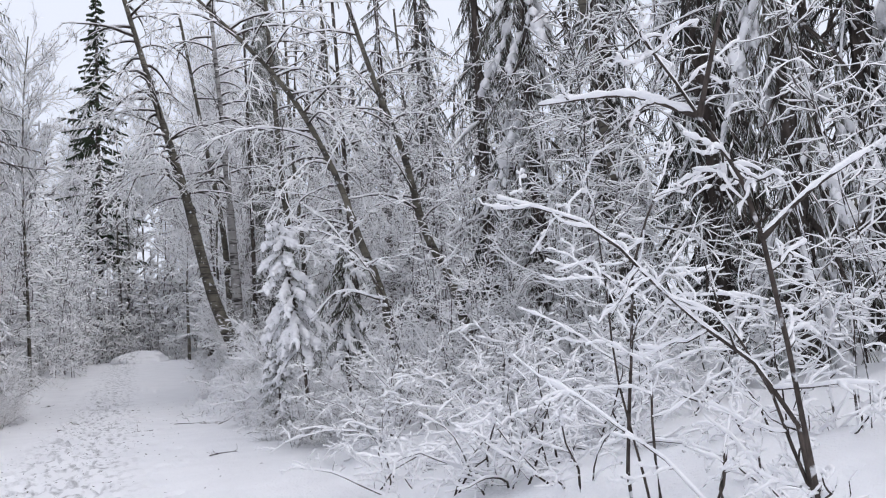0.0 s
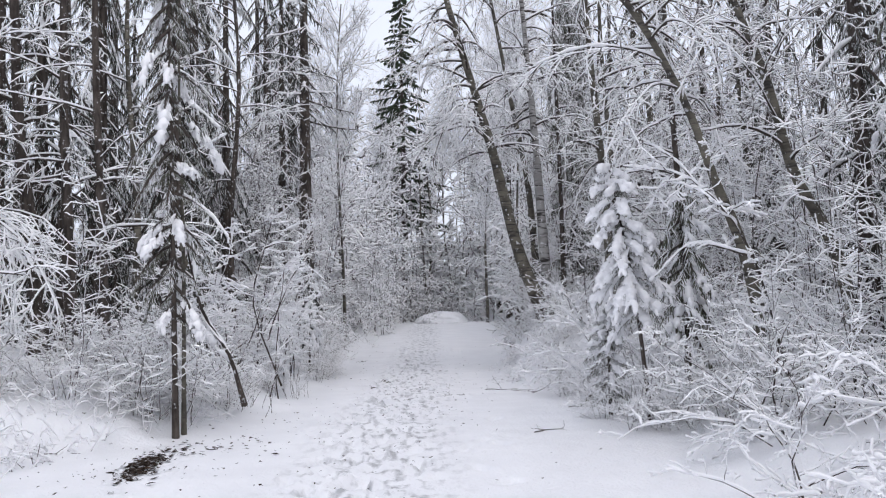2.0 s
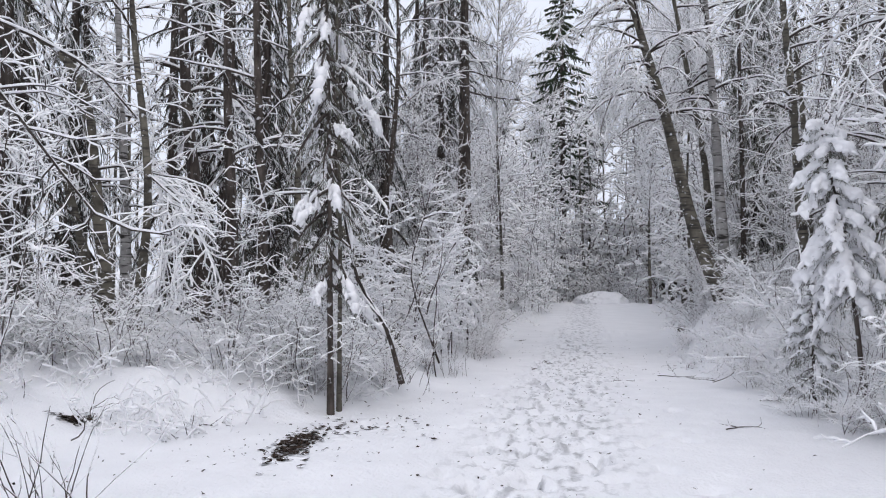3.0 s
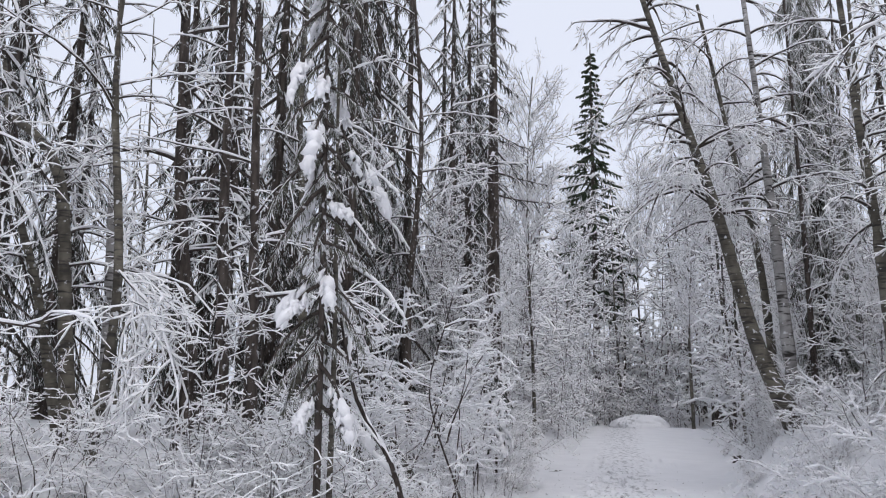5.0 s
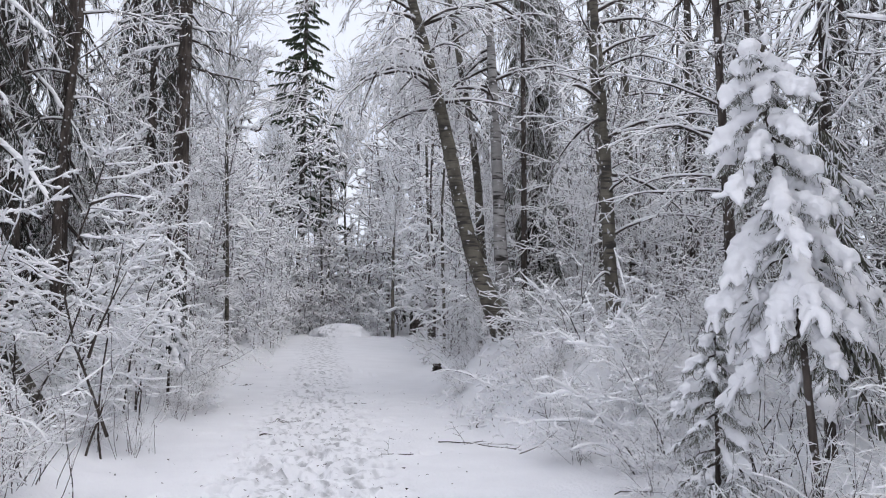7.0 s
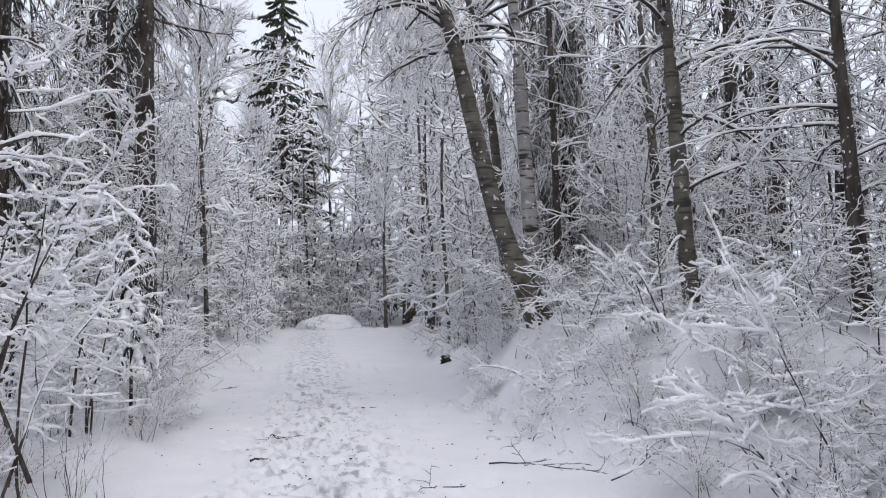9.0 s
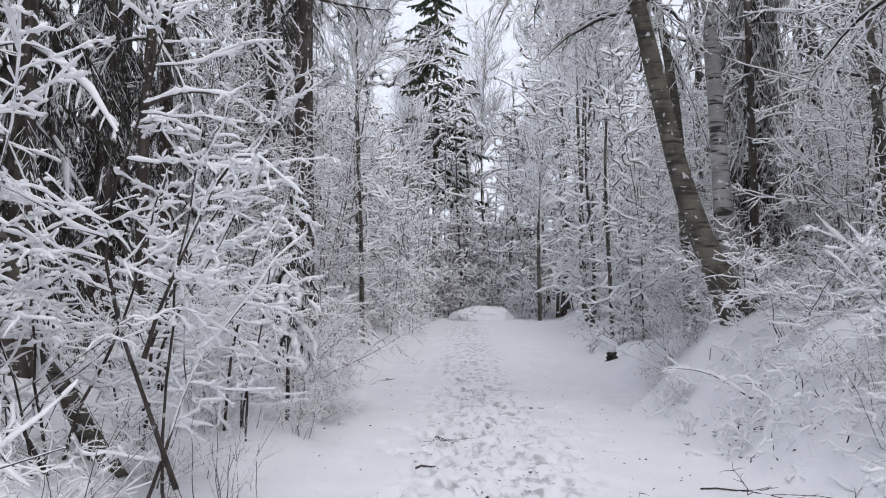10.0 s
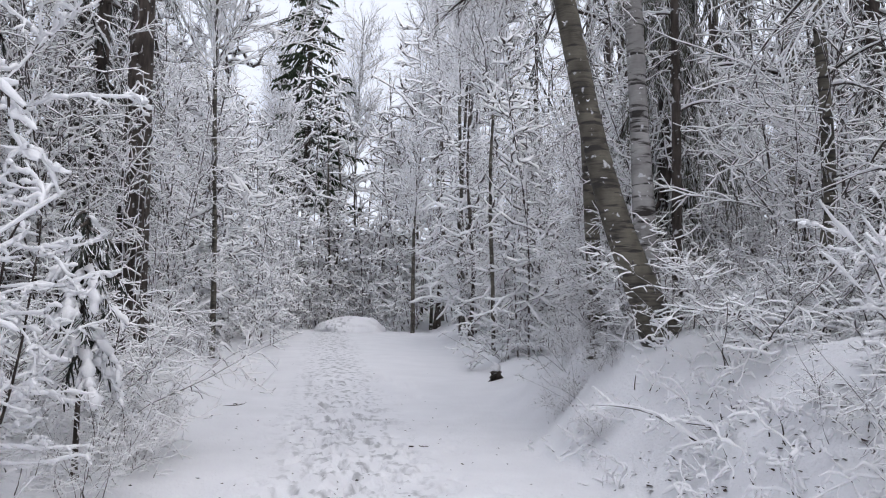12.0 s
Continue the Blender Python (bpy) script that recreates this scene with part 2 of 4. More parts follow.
def singly(name, lines, sides, mat, parent):
    """Each line a part of its own."""
    for ln in lines:
        new(name, quad_mesh(name, *tube_arrays([ln], sides), mat)).parent = parent


def thing(name, x, y, label, category, group="", z=None, turn=0.0, size=1.0, kind=""):
    ob = new(name)
    ob.matrix_basis = pose(x, y, ground_at(x, y) - 0.03 if z is None else z, 0, 0, turn) @ Matrix.Diagonal((size, size, size, 1))
    return tagged(ob, label, category, group, kind)


def stalk(r, start, way, length, thick, n, wander, pull, tip=0.3):
    """One branch: from start along way, wandering, bent by pull (up is positive) along its length."""
    p, d, step = list(start), list(way), length / (n - 1)
    pts, rad = [tuple(p)], [thick]
    for k in range(1, n):
        d = [d[0] + r.gauss(0, wander), d[1] + r.gauss(0, wander), d[2] + r.gauss(0, wander) + pull * step]
        s = math.sqrt(d[0] ** 2 + d[1] ** 2 + d[2] ** 2) + 1e-9
        d = [c / s for c in d]
        p = [p[0] + d[0] * step, p[1] + d[1] * step, p[2] + d[2] * step]
        pts.append(tuple(p))
        rad.append(thick * (1 - (1 - tip) * k / (n - 1)))
    return pts, rad


def along(pts, f):
    g = f * (len(pts) - 1)
    k = min(int(g), len(pts) - 2)
    a, b, g = pts[k], pts[k + 1], g - k
    d = [b[i] - a[i] for i in range(3)]
    s = math.sqrt(sum(c * c for c in d)) + 1e-9
    return tuple(a[i] + g * (b[i] - a[i]) for i in range(3)), [c / s for c in d]


def aside(r, d, angle, level=0.0):
    """A way that leaves d by an angle (radians) to a random side; level presses it towards the horizontal."""
    v = Vector(d)
    o = v.orthogonal().normalized()
    o.rotate(Matrix.Rotation(r.uniform(0, 2 * math.pi), 3, v))
    w = v * math.cos(angle) + o * math.sin(angle)
    w.z *= 1 - level
    w.normalize()
    return list(w)


def snow_on(r, line, thick, finer=1):
    """The snow that lies along a branch: a lumpy ridge above it, thin where the branch is steep, and gone in places."""
    pts, rad = line
    if finer > 1:
        many = (len(pts) - 1) * finer + 1
        got = [along(pts, k / (many - 1))[0] for k in range(many)]
        rad = [rad[min(k // finer, len(rad) - 1)] for k in range(many)]
        pts = got
    out, size, n = [], [], len(pts)
    for k in range(n):
        a, b = pts[max(k - 1, 0)], pts[min(k + 1, n - 1)]
        d = [b[i] - a[i] for i in range(3)]
        s = math.sqrt(sum(c * c for c in d)) + 1e-9
        flat = 1 - min(1.0, abs(d[2] / s)) ** 3
        q = thick * (r.uniform(0.5, 1.3) + (0.7 if r.random() < 0.14 else 0)) * (0.25 + 0.75 * flat) * (0.4 if k == 0 else 0.7 if k == n - 1 else 1.0)
        out.append((pts[k][0], pts[k][1], pts[k][2] + (rad[k] + 0.35 * q) * (0.3 + 0.7 * flat)))
        size.append(q + 0.5 * rad[k] * flat)
    return out, size


def lump(r, p, way, size, longer=1.3):
    """A rounded clump of snow as a short closed tube."""
    v = Vector(way).normalized()
    a = Vector(p) - v * size * longer
    pts, rad = [], []
    for k, w in enumerate((0.02, 0.62, 0.95, 1.0, 0.7, 0.02)):
        pts.append(tuple(a + v * size * longer * 2 * k / 5 + Vector((r.gauss(0, 0.12), r.gauss(0, 0.12), 0.25 + r.gauss(0, 0.08))) * size))
        rad.append(size * w * r.uniform(0.7, 1.2))
    return pts, rad


def shelves(r, trunk, count):
    """Thin ledges of snow that cling round a trunk on its knots and peeling bark."""
    out = []
    for _ in range(count):
        f = r.uniform(0.02, 0.8)
        p, _d = along(trunk[0], f)
        rad = trunk[1][min(int(f * (len(trunk[1]) - 1)), len(trunk[1]) - 1)]
        a, wide = r.uniform(0, 6.28), r.uniform(0.12, 0.55)
        pts = [(p[0] + rad * 1.0 * math.cos(a + wide * k / 3), p[1] + rad * 1.0 * math.sin(a + wide * k / 3), p[2] + r.gauss(0, 0.008)) for k in range(4)]
        t = r.uniform(0.005, 0.012)
        out.append((pts, [t * 0.3, t, t, t * 0.3]))
    return out


# ---- kinds of plants ----
def fork(r, lines, line, level, cfg):
    """Side branches of a branch, to the depth that cfg has rows: count per metre, angle, length factor, thickness factor, points, wander, pull, level."""
    if level >= len(cfg):
        return
    per, angle, lf, tf, n, wander, pull, flat, lo = cfg[level]
    pts, rad = line
    length = sum(math.dist(pts[k], pts[k + 1]) for k in range(len(pts) - 1))
    count = per * length
    count = int(count) + (r.random() < count % 1)
    for _ in range(count):
        f = r.uniform(lo, 0.98)
        p, d = along(pts, f)
        child = stalk(r, p, aside(r, d, r.gauss(angle, 0.25), flat), length * lf * r.uniform(0.5, 1.25) * (1.15 - 0.6 * f), max(0.003, rad[0] * tf * (1 - 0.5 * f)), n, wander, pull)
        lines[level].append(child)
        fork(r, lines, child, level + 1, cfg)


def make_shrub(seed, stems, height, lean, cfg, thick, snow, near, x, y, label, category="shrub", group="", turn=0.0, size=1.0, finer=1, stem_pull=-0.05, crook=0.11, name="shrub", heading=None, wood=None, given=()):
    """Many stems from one foot, branched, each branch with its ridge of snow."""
    r = random.Random(seed)
    ob = thing(name, x, y, label, category, group, turn=turn, size=size)
    lines = [[] for _ in range(len(cfg) + 1)]
    for _ in range(stems):
        a = r.uniform(0, 2 * math.pi) if heading is None else r.gauss(heading, 0.8)
        tilt = abs(r.gauss(lean, lean * 0.5))
        way = (math.cos(a) * math.sin(tilt), math.sin(a) * math.sin(tilt), math.cos(tilt))
        foot = (r.gauss(0, 0.1 + 0.03 * stems ** 0.5), r.gauss(0, 0.1 + 0.03 * stems ** 0.5), -0.12)
        stem = stalk(r, foot, way, height * r.uniform(0.6, 1.15), thick * r.uniform(0.6, 1.2), 9, crook, stem_pull)
        lines[-1].append(stem)
        fork(r, lines, stem, 0, cfg)
    for points in given:
        foot = Vector((x, y, ground_at(x, y) - 0.03))
        stem = trunk_line([tuple(Vector(p) - foot) for p in points], thick, 10, 0.4, r)
        lines[-1].append(stem)
        fork(r, lines, stem, 0, cfg)
    twigs = [ln for some in lines[:-1] for ln in some]
    if near:
        singly("stem", lines[-1], 7 if height > 1 else 4, wood or BARK_TWIG, ob)
        part("branchwork", twigs, 3, wood or BARK_TWIG, ob)
        caps = [snow_on(r, ln, snow * 1.2, finer) for ln in lines[-1]] + [snow_on(r, ln, snow, finer) for ln in twigs]
        part("snow_cover", caps, 5 if finer > 1 else 4, SNOW, ob, "lumpy ridges of fresh snow")
    else:
        part("wood", lines[-1], 4, wood or FROST_STEM, ob)
        wide = [(p, [max(q, 0.3 * snow) + snow * r.uniform(0.4, 0.9) for q in rad[:-1]] + [snow * 0.45]) for p, rad in twigs]
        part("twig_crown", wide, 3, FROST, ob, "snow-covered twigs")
    return ob


def trunk_line(points, radius, n=14, tip=0.35, r=None):
    """A trunk through a few places, smooth, tapered, a little uneven."""
    v = [Vector(p) for p in points]
    v = [v[0] + (v[0] - v[1]) * 0.001] + v
    pts = []
    total = len(v) - 2
    ext = [v[1] * 2 - v[2]] + v[1:] + [v[-1] * 2 - v[-2]]
    for k in range(n):
        g = total * k / (n - 1)
        i = min(int(g), total - 1)
        s = g - i
        p0, p1, p2, p3 = ext[i], ext[i + 1], ext[i + 2], ext[i + 3]
        q = 0.5 * ((2 * p1) + (p2 - p0) * s + (2 * p0 - 5 * p1 + 4 * p2 - p3) * s * s + (3 * p1 - p0 - 3 * p2 + p3) * s ** 3)
        pts.append(tuple(q))
    rad = [radius * (1 + 0.35 * math.exp(-6 * k / (n - 1) * 3) - (1 - tip) * k / (n - 1)) * (1 + (r.gauss(0, 0.03) if r else 0)) for k in range(n)]
    return pts, rad


def make_birch(seed, points, radius, mat, label, limbs=18, first=0.3, reach=2.6, droop=-0.5, cfg=None, snow=0.013, group="birches", detail=True):
    """A birch with arching limbs and long hanging twigs under snow; points run from the foot to the top."""
    r = random.Random(seed)
    fx, fy = points[0][0], points[0][1]
    ob = thing("birch_tree", fx, fy, label, "tree", group, z=0.0)
    ob.matrix_basis = pose(fx, fy, ground_at(fx, fy) - 0.1)
    foot = Vector((fx, fy, ground_at(fx, fy) - 0.1))
    local = [(0, 0, 0)] + [tuple(Vector(p) - foot) for p in points[1:]]
    trunk = trunk_line(local, radius, 18, 0.3, r)
    part("trunk", [trunk], 12, mat, ob, kind="")
    if detail:
        part("bark_snow", shelves(random.Random(seed + 1), trunk, 40), 4, SNOW, ob, "ledges of snow clinging to the bark")
    one = detail
    cfg = cfg or ((3.2, 0.7, 0.42, 0.45, 6, 0.12, -0.6, 0.0, 0.1), (5.0, 0.65, 0.5, 0.6, 4, 0.2, -0.7, 0.1, 0.1), (4.0, 0.7, 0.5, 0.7, 3, 0.22, -0.6, 0.2, 0.1))
    big, rest = [], [[] for _ in cfg]
    for k in range(limbs):
        f = first + (0.98 - first) * (k + r.random()) / limbs
        p, d = along(trunk[0], f)
        a = r.uniform(0, 2 * math.pi)
        rise = r.uniform(0.1, 0.75)
        way = (math.cos(a) * math.cos(rise), math.sin(a) * math.cos(rise), math.sin(rise))
        limb = stalk(r, p, way, reach * r.uniform(0.6, 1.2) * (1.15 - 0.5 * f), radius * 0.22 * r.uniform(0.6, 1.1), 8, 0.09, droop * r.uniform(0.5, 1.3), 0.15)
        big.append(limb)
        fork(r, rest, limb, 0, cfg)
    (singly if one else part)("limb" if one else "wood", big, 5 if one else 4, BARK_TWIG, ob)
    part("limb_snow", [snow_on(r, ln, 0.014, 2 if one else 1) for ln in big], 4, SNOW, ob, "snow along the limbs")
    wide = [(p, [q * 0.6 + snow * r.uniform(0.5, 1.0) for q in rad[:-1]] + [snow * 0.3]) for some in rest for p, rad in some]
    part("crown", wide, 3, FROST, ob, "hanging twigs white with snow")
    return ob


def make_spruce(seed, x, y, height, radius, spread_m, label, first=0.15, boughs=60, droop=0.55, pad=0.045, needle=NEEDLE, snowy=1.0, fingers=7, hang=5, group="spruces", shape=1.0, lean=(0, 0), sub=4, weep=0.15, sag=0.35, ridge=1.3, fat=0.024, flen=1.0, lumps=0.0, hlen=1.0, hfat=0.016, ragged=False):
    """A spruce: whorls of drooping boughs, each with side fingers of needles, hanging sprays below and pads of snow above."""
    r = random.Random(seed)
    ob = thing("spruce_tree", x, y, label, "tree", group)
    trunk = trunk_line([(0, 0, -0.1), (lean[0] * 0.4, lean[1] * 0.4, height * 0.5), (lean[0], lean[1], height)], radius, 12, 0.12, r)
    part("trunk", [trunk], 9, BARK_SPRUCE, ob, kind="")
    green, white, stick = [], [], []
    for k in range(boughs):
        f = first + (0.97 - first) * (k + r.random()) / boughs
        p, _ = along(trunk[0], f)
        a = k * 2.399 + r.gauss(0, 0.35)
        reach = (spread_m * (1 - ((f - first) / (1 - first + 1e-6)) ** shape) + 0.18) * r.uniform(0.5, 1.25)
        if ragged:
            reach *= 0.5 + 0.8 * abs(math.sin(2.1 * f * height + 1.3 * math.cos(a))) ** 1.5
        dip = -droop * r.uniform(0.5, 1.4)
        way = (math.cos(a) * math.cos(dip), math.sin(a) * math.cos(dip), math.sin(dip))
        n = 6 if sub > 3 else 4
        axis = stalk(r, p, way, reach, 0.018 + 0.012 * reach, n, 0.06, weep)
        stick.append(axis)
        heavy = r.random() < snowy
        for j in range(fingers):
            g = 0.25 + 0.75 * (j + r.random()) / fingers
            q, d = along(axis[0], g)
            side = Vector((-d[1], d[0], 0)).normalized() * (1 if j % 2 else -1)
            w = Vector(d) * r.uniform(0.5, 0.9) + side * r.uniform(0.4, 0.8) + Vector((0, 0, -r.uniform(0.3, 1.7) * sag))
            w.normalize()
            fin = stalk(r, q, w, flen * (0.16 + 0.3 * reach * (1.1 - g)) * r.uniform(0.7, 1.2), fat, sub, 0.12, -1.0, 0.4)
            green.append(fin)
            if heavy and lumps:
                white.append(lump(r, fin[0][-2], (w.x, w.y, w.z - 0.5), lumps * r.uniform(0.25, 0.6), 2.0))
            if heavy:
                c, s = snow_on(r, fin, pad * r.uniform(0.6, 1.2), 1)
                white.append((c, s))
        if heavy and lumps:
            for g in ((0.7, 0.85, 1.0) if ragged else (0.3, 0.55, 0.8, 1.0)):
                q, d = along(axis[0], g)
                white.append(lump(r, q, d, lumps * r.uniform(0.55, 1.1) * (0.5 + 0.5 * reach / spread_m), 1.7))
        elif heavy:
            white.append(snow_on(r, axis, pad * ridge, 1))
        for j in range(hang):
            q, d = along(axis[0], r.uniform(0.03, 1))
            green.append(stalk(r, q, (r.gauss(d[0] * 0.4, 0.25), r.gauss(d[1] * 0.4, 0.25), -1), hlen * r.uniform(0.12, 0.34) * (0.6 + 0.4 * reach), hfat, 3, 0.15, -0.5, 0.4))
    part("wood", stick, 3, BARK_TWIG, ob)
    part("needle_crown", green, 3, needle, ob)
    part("snow_cover", white, 4 if sub < 5 else 6, SNOW, ob, "pads of snow on the boughs", squash=0.85)
    return ob


def make_laden_spruce(seed, x, y, height, radius, spread_m, label, first=0.35, tiers=10, lean=(0, 0), facing=-2.4, load=0.62, pad=0.06, group="spruces"):
    """A young spruce under wet snow: each bough carries one doughy pad that parts into hanging lobes, with grey needles below."""
    r = random.Random(seed)
    ob = thing("spruce_tree", x, y, label, "tree", group)
    trunk = trunk_line([(0, 0, -0.1), (lean[0] * 0.35, lean[1] * 0.35, height * 0.5), (lean[0], lean[1], height)], radius, 12, 0.15, r)
    part("trunk", [trunk], 9, BARK_SPRUCE, ob, kind="")
    green, white, stick = [], [], []
    for k in range(tiers * 5):
        f = first + (0.99 - first) * (k + r.random()) / (tiers * 5)
        p, _ = along(trunk[0], f)
        a = k * 2.399 + r.gauss(0, 0.25)
        g = (f - first) / (1 - first)
        reach = spread_m * (1 - 0.62 * g ** 1.6) * r.uniform(0.65, 1.2)
        dip = -r.uniform(0.15, 0.55) * (1 - 0.5 * g)
        way = (math.cos(a) * math.cos(dip), math.sin(a) * math.cos(dip), math.sin(dip))
        axis = stalk(r, p, way, reach, 0.011, 6, 0.06, -1.1)
        stick.append(axis)
        laden = r.random() < load * (0.5 + 0.5 * math.cos(a - facing)) + 0.22 + 0.25 * g
        for j in range(12):
            q, d = along(axis[0], 0.15 + 0.85 * (j + r.random()) / 12)
            side = Vector((-d[1], d[0], 0)).normalized() * (1 if j % 2 else -1)
            w = (Vector(d) * 0.7 + side * r.uniform(0.3, 0.9) + Vector((0, 0, -r.uniform(0.3, 0.9)))).normalized()
            fin = stalk(r, q, w, reach * r.uniform(0.2, 0.42), 0.007, 4, 0.18, -1.5, 0.5)
            green.append(fin)
            for _ in range(15):
                u, _d = along(fin[0], r.random())
                green.append(stalk(r, u, (r.gauss(w.x * 0.5, 0.3), r.gauss(w.y * 0.5, 0.3), -r.uniform(0.5, 1)), r.uniform(0.03, 0.085), 0.0045, 3, 0.25, -1.0, 0.4))
            if laden and j > 2:
                big = pad * r.uniform(0.5, 0.9)
                lobe = stalk(r, q, w, reach * r.uniform(0.22, 0.42), big, 6, 0.15, -1.5, 0.6)
                white.append((lobe[0], [big * c * r.uniform(0.8, 1.15) for c in (0.15, 0.85, 0.95, 0.85, 0.75, 0.12)]))
            elif r.random() < 0.75:
                white.append(snow_on(r, fin, 0.018, 1))
        if laden:
            for j in range(7):
                q, d = along(axis[0], 0.16 + 0.13 * j)
                white.append(lump(r, (q[0], q[1], q[2] + 0.02), d, pad * r.uniform(0.8, 1.35) * (0.75 + 0.35 * j / 6), 1.3))
    if height > 2.5:
        for k in range(5):
            white.append(lump(r, (lean[0] + r.gauss(0, 0.05), lean[1] + r.gauss(0, 0.05), height - 0.09 * k), (r.gauss(0, 0.4), r.gauss(0, 0.4), 1), pad * (0.8 + 0.16 * k), 1.3))
    part("wood", stick, 4, BARK_TWIG, ob)
    part("needle_crown", green, 3, NEEDLE_GREY, ob)
    cover = part("snow_cover", white, 8, SNOW, ob, "doughy pads of snow with hanging lobes", squash=0.85)
    blend = cover.modifiers.new("blend", "REMESH")
    blend.mode, blend.voxel_size, blend.use_smooth_shade = "VOXEL", 0.013, True
    soft = cover.modifiers.new("soft", "SMOOTH")
    soft.factor, soft.iterations = 0.5, 2
    return ob


def place(proto, x, y, turn, size=1.0, tall=1.0):
    """A copy of a plant somewhere else on the ground."""
    m = pose(x, y, ground_at(x, y) - 0.04, 0, 0, turn) @ Matrix.Diagonal((size, size, size * tall, 1))
    ob = copy_thing(proto, Matrix.Identity(4))
    ob.matrix_basis = m
    return ob


# ---- the large trees along the path ----
make_spruce(101, -4.55, 30.0, 17.0, 0.29, 1.6, "tall dark-barked spruce with a bare lower trunk beside the path", first=0.45, boughs=70, droop=0.5, snowy=0.4, fingers=6, hang=6, pad=0.03)
make_spruce(102, -5.6, 31.5, 17.0, 0.18, 1.7, "tall dark spruce with hanging grey boughs", first=0.2, boughs=90, droop=0.7, snowy=0.35, fingers=6, hang=7, pad=0.03)
make_spruce(103, 4.2, 28.0, 15.0, 0.22, 1.8, "old spruce hung with a curtain of grey twigs", first=0.08, boughs=130, droop=0.8, needle=NEEDLE_GREY, snowy=0.1, fingers=8, hang=60, pad=0.02, shape=5.0, weep=-0.8, sag=1.0, fat=0.016, hlen=2.2, hfat=0.012)
make_spruce(104, -2.5, 66.0, 28.0, 0.3, 3.5, "tall narrow green spruce with light snow against the sky", first=0.25, boughs=190, droop=0.4, needle=NEEDLE_GREEN, snowy=0.1, fingers=12, hang=10, pad=0.05, shape=1.3, weep=0.05, fat=0.085)
make_laden_spruce(105, 2.76, 14.2, 3.75, 0.04, 0.66, "young spruce bowed under thick pads of snow", first=0.41, lean=(-0.5, -0.1), tiers=10)
make_laden_spruce(109, 2.35, 15.0, 1.75, 0.03, 0.42, "little spruce with hanging grey needles and a dusting of snow", first=0.2, tiers=6, load=0.1, pad=0.035)
make_spruce(106, -3.82, 13.7, 9.0, 0.042, 0.64, "scraggly young spruce with drooping grey-green boughs and clumps of snow", first=0.19, boughs=88, droop=0.4, needle=NEEDLE_GREY, snowy=0.28, fingers=22, hang=120, shape=5.0, lean=(-0.2, 0), weep=-1.4, sag=1.2, fat=0.009, lumps=0.07, pad=0.022, flen=0.65, hlen=0.32, hfat=0.0065, ragged=True)
make_birch(221, ((-3.76, 13.86, 0.5), (-3.77, 13.86, 2.5), (-3.85, 13.9, 5.0), (-3.9, 14.0, 8.5)), 0.032, BARK_OLIVE, "slim bare trunk standing against a scraggly spruce", limbs=6, first=0.5, reach=0.9)
make_spruce(110, -3.45, 23.2, 2.5, 0.03, 0.42, "little dark spruce half hidden among the bushes", first=0.45, boughs=34, droop=0.4, snowy=0.5, fingers=9, hang=16, shape=2.5, weep=-1.6, sag=1.2, fat=0.013, lumps=0.06, pad=0.025, flen=0.7, hlen=0.6)
clumped = make_spruce(107, 6.9, 13.4, 12.0, 0.16, 1.8, "dark spruce with heavy clumps of snow", first=0.08, boughs=100, droop=0.7, needle=NEEDLE_GREY, snowy=0.45, fingers=10, hang=40, shape=2.2, weep=-0.6, sag=1.0, lumps=0.13, pad=0.035, fat=0.015, hfat=0.0095)
make_spruce(108, 3.75, 15.6, 3.3, 0.05, 0.75, "small spruce with snow-laden boughs", first=0.3, boughs=44, droop=0.6, needle=NEEDLE_GREY, snowy=0.6, fingers=8, hang=14, shape=1.6, weep=-0.9, sag=1.0, sub=5, flen=0.7, lumps=0.08, pad=0.03)

WEEPING = ((3.4, 0.7, 0.5, 0.45, 7, 0.16, -1.2, 0.0, 0.1), (5.0, 0.6, 0.42, 0.6, 4, 0.24, -1.0, 0.0, 0.1), (5.0, 0.65, 0.45, 0.7, 3, 0.25, -0.7, 0.0, 0.1))
make_birch(201, ((2.8, 25.0, 1.2), (2.06, 25.0, 3.3), (1.4, 25.0, 6.2), (0.7, 25.0, 8.75), (-0.3, 25.0, 12.5)), 0.2, BARK_OLIVE, "leaning old birch with olive-grey bark and hanging snowy twigs", limbs=42, first=0.47, reach=2.8, droop=-0.6, cfg=WEEPING)
make_birch(202, ((2.96, 25.8, 1.2), (2.84, 25.8, 3.8), (2.73, 25.8, 6.2), (2.58, 25.8, 8.7), (2.3, 25.8, 13.0)), 0.17, BARK_PALE, "upright birch with pale papery bark", limbs=24, first=0.52, reach=2.4, droop=-0.6, cfg=WEEPING)
make_birch(203, ((3.0, 28.0, 1.2), (2.88, 28.0, 3.3), (2.7, 28.0, 5.8), (2.2, 28.0, 8.75), (1.5, 28.0, 13.0)), 0.14, BARK_OLIVE, "dark leaning birch close behind another", limbs=16, first=0.52, reach=2.6, droop=-0.7, cfg=WEEPING)
make_birch(204, ((3.43, 26.0, 1.0), (3.43, 26.0, 2.4), (3.42, 26.0, 6.2), (3.4, 26.2, 12.0)), 0.1, BARK_SPRUCE, "slim dark-barked tree on the snowy bank", limbs=12, first=0.45, reach=1.8)
make_birch(205, ((4.0, 21.8, 0.8), (3.9, 21.8, 2.4), (3.78, 21.8, 5.1), (3.62, 21.8, 7.4), (3.4, 21.9, 12.0)), 0.145, BARK_OLIVE, "birch with grey-brown banded bark and snowy limbs", limbs=22, first=0.25, reach=2.6)
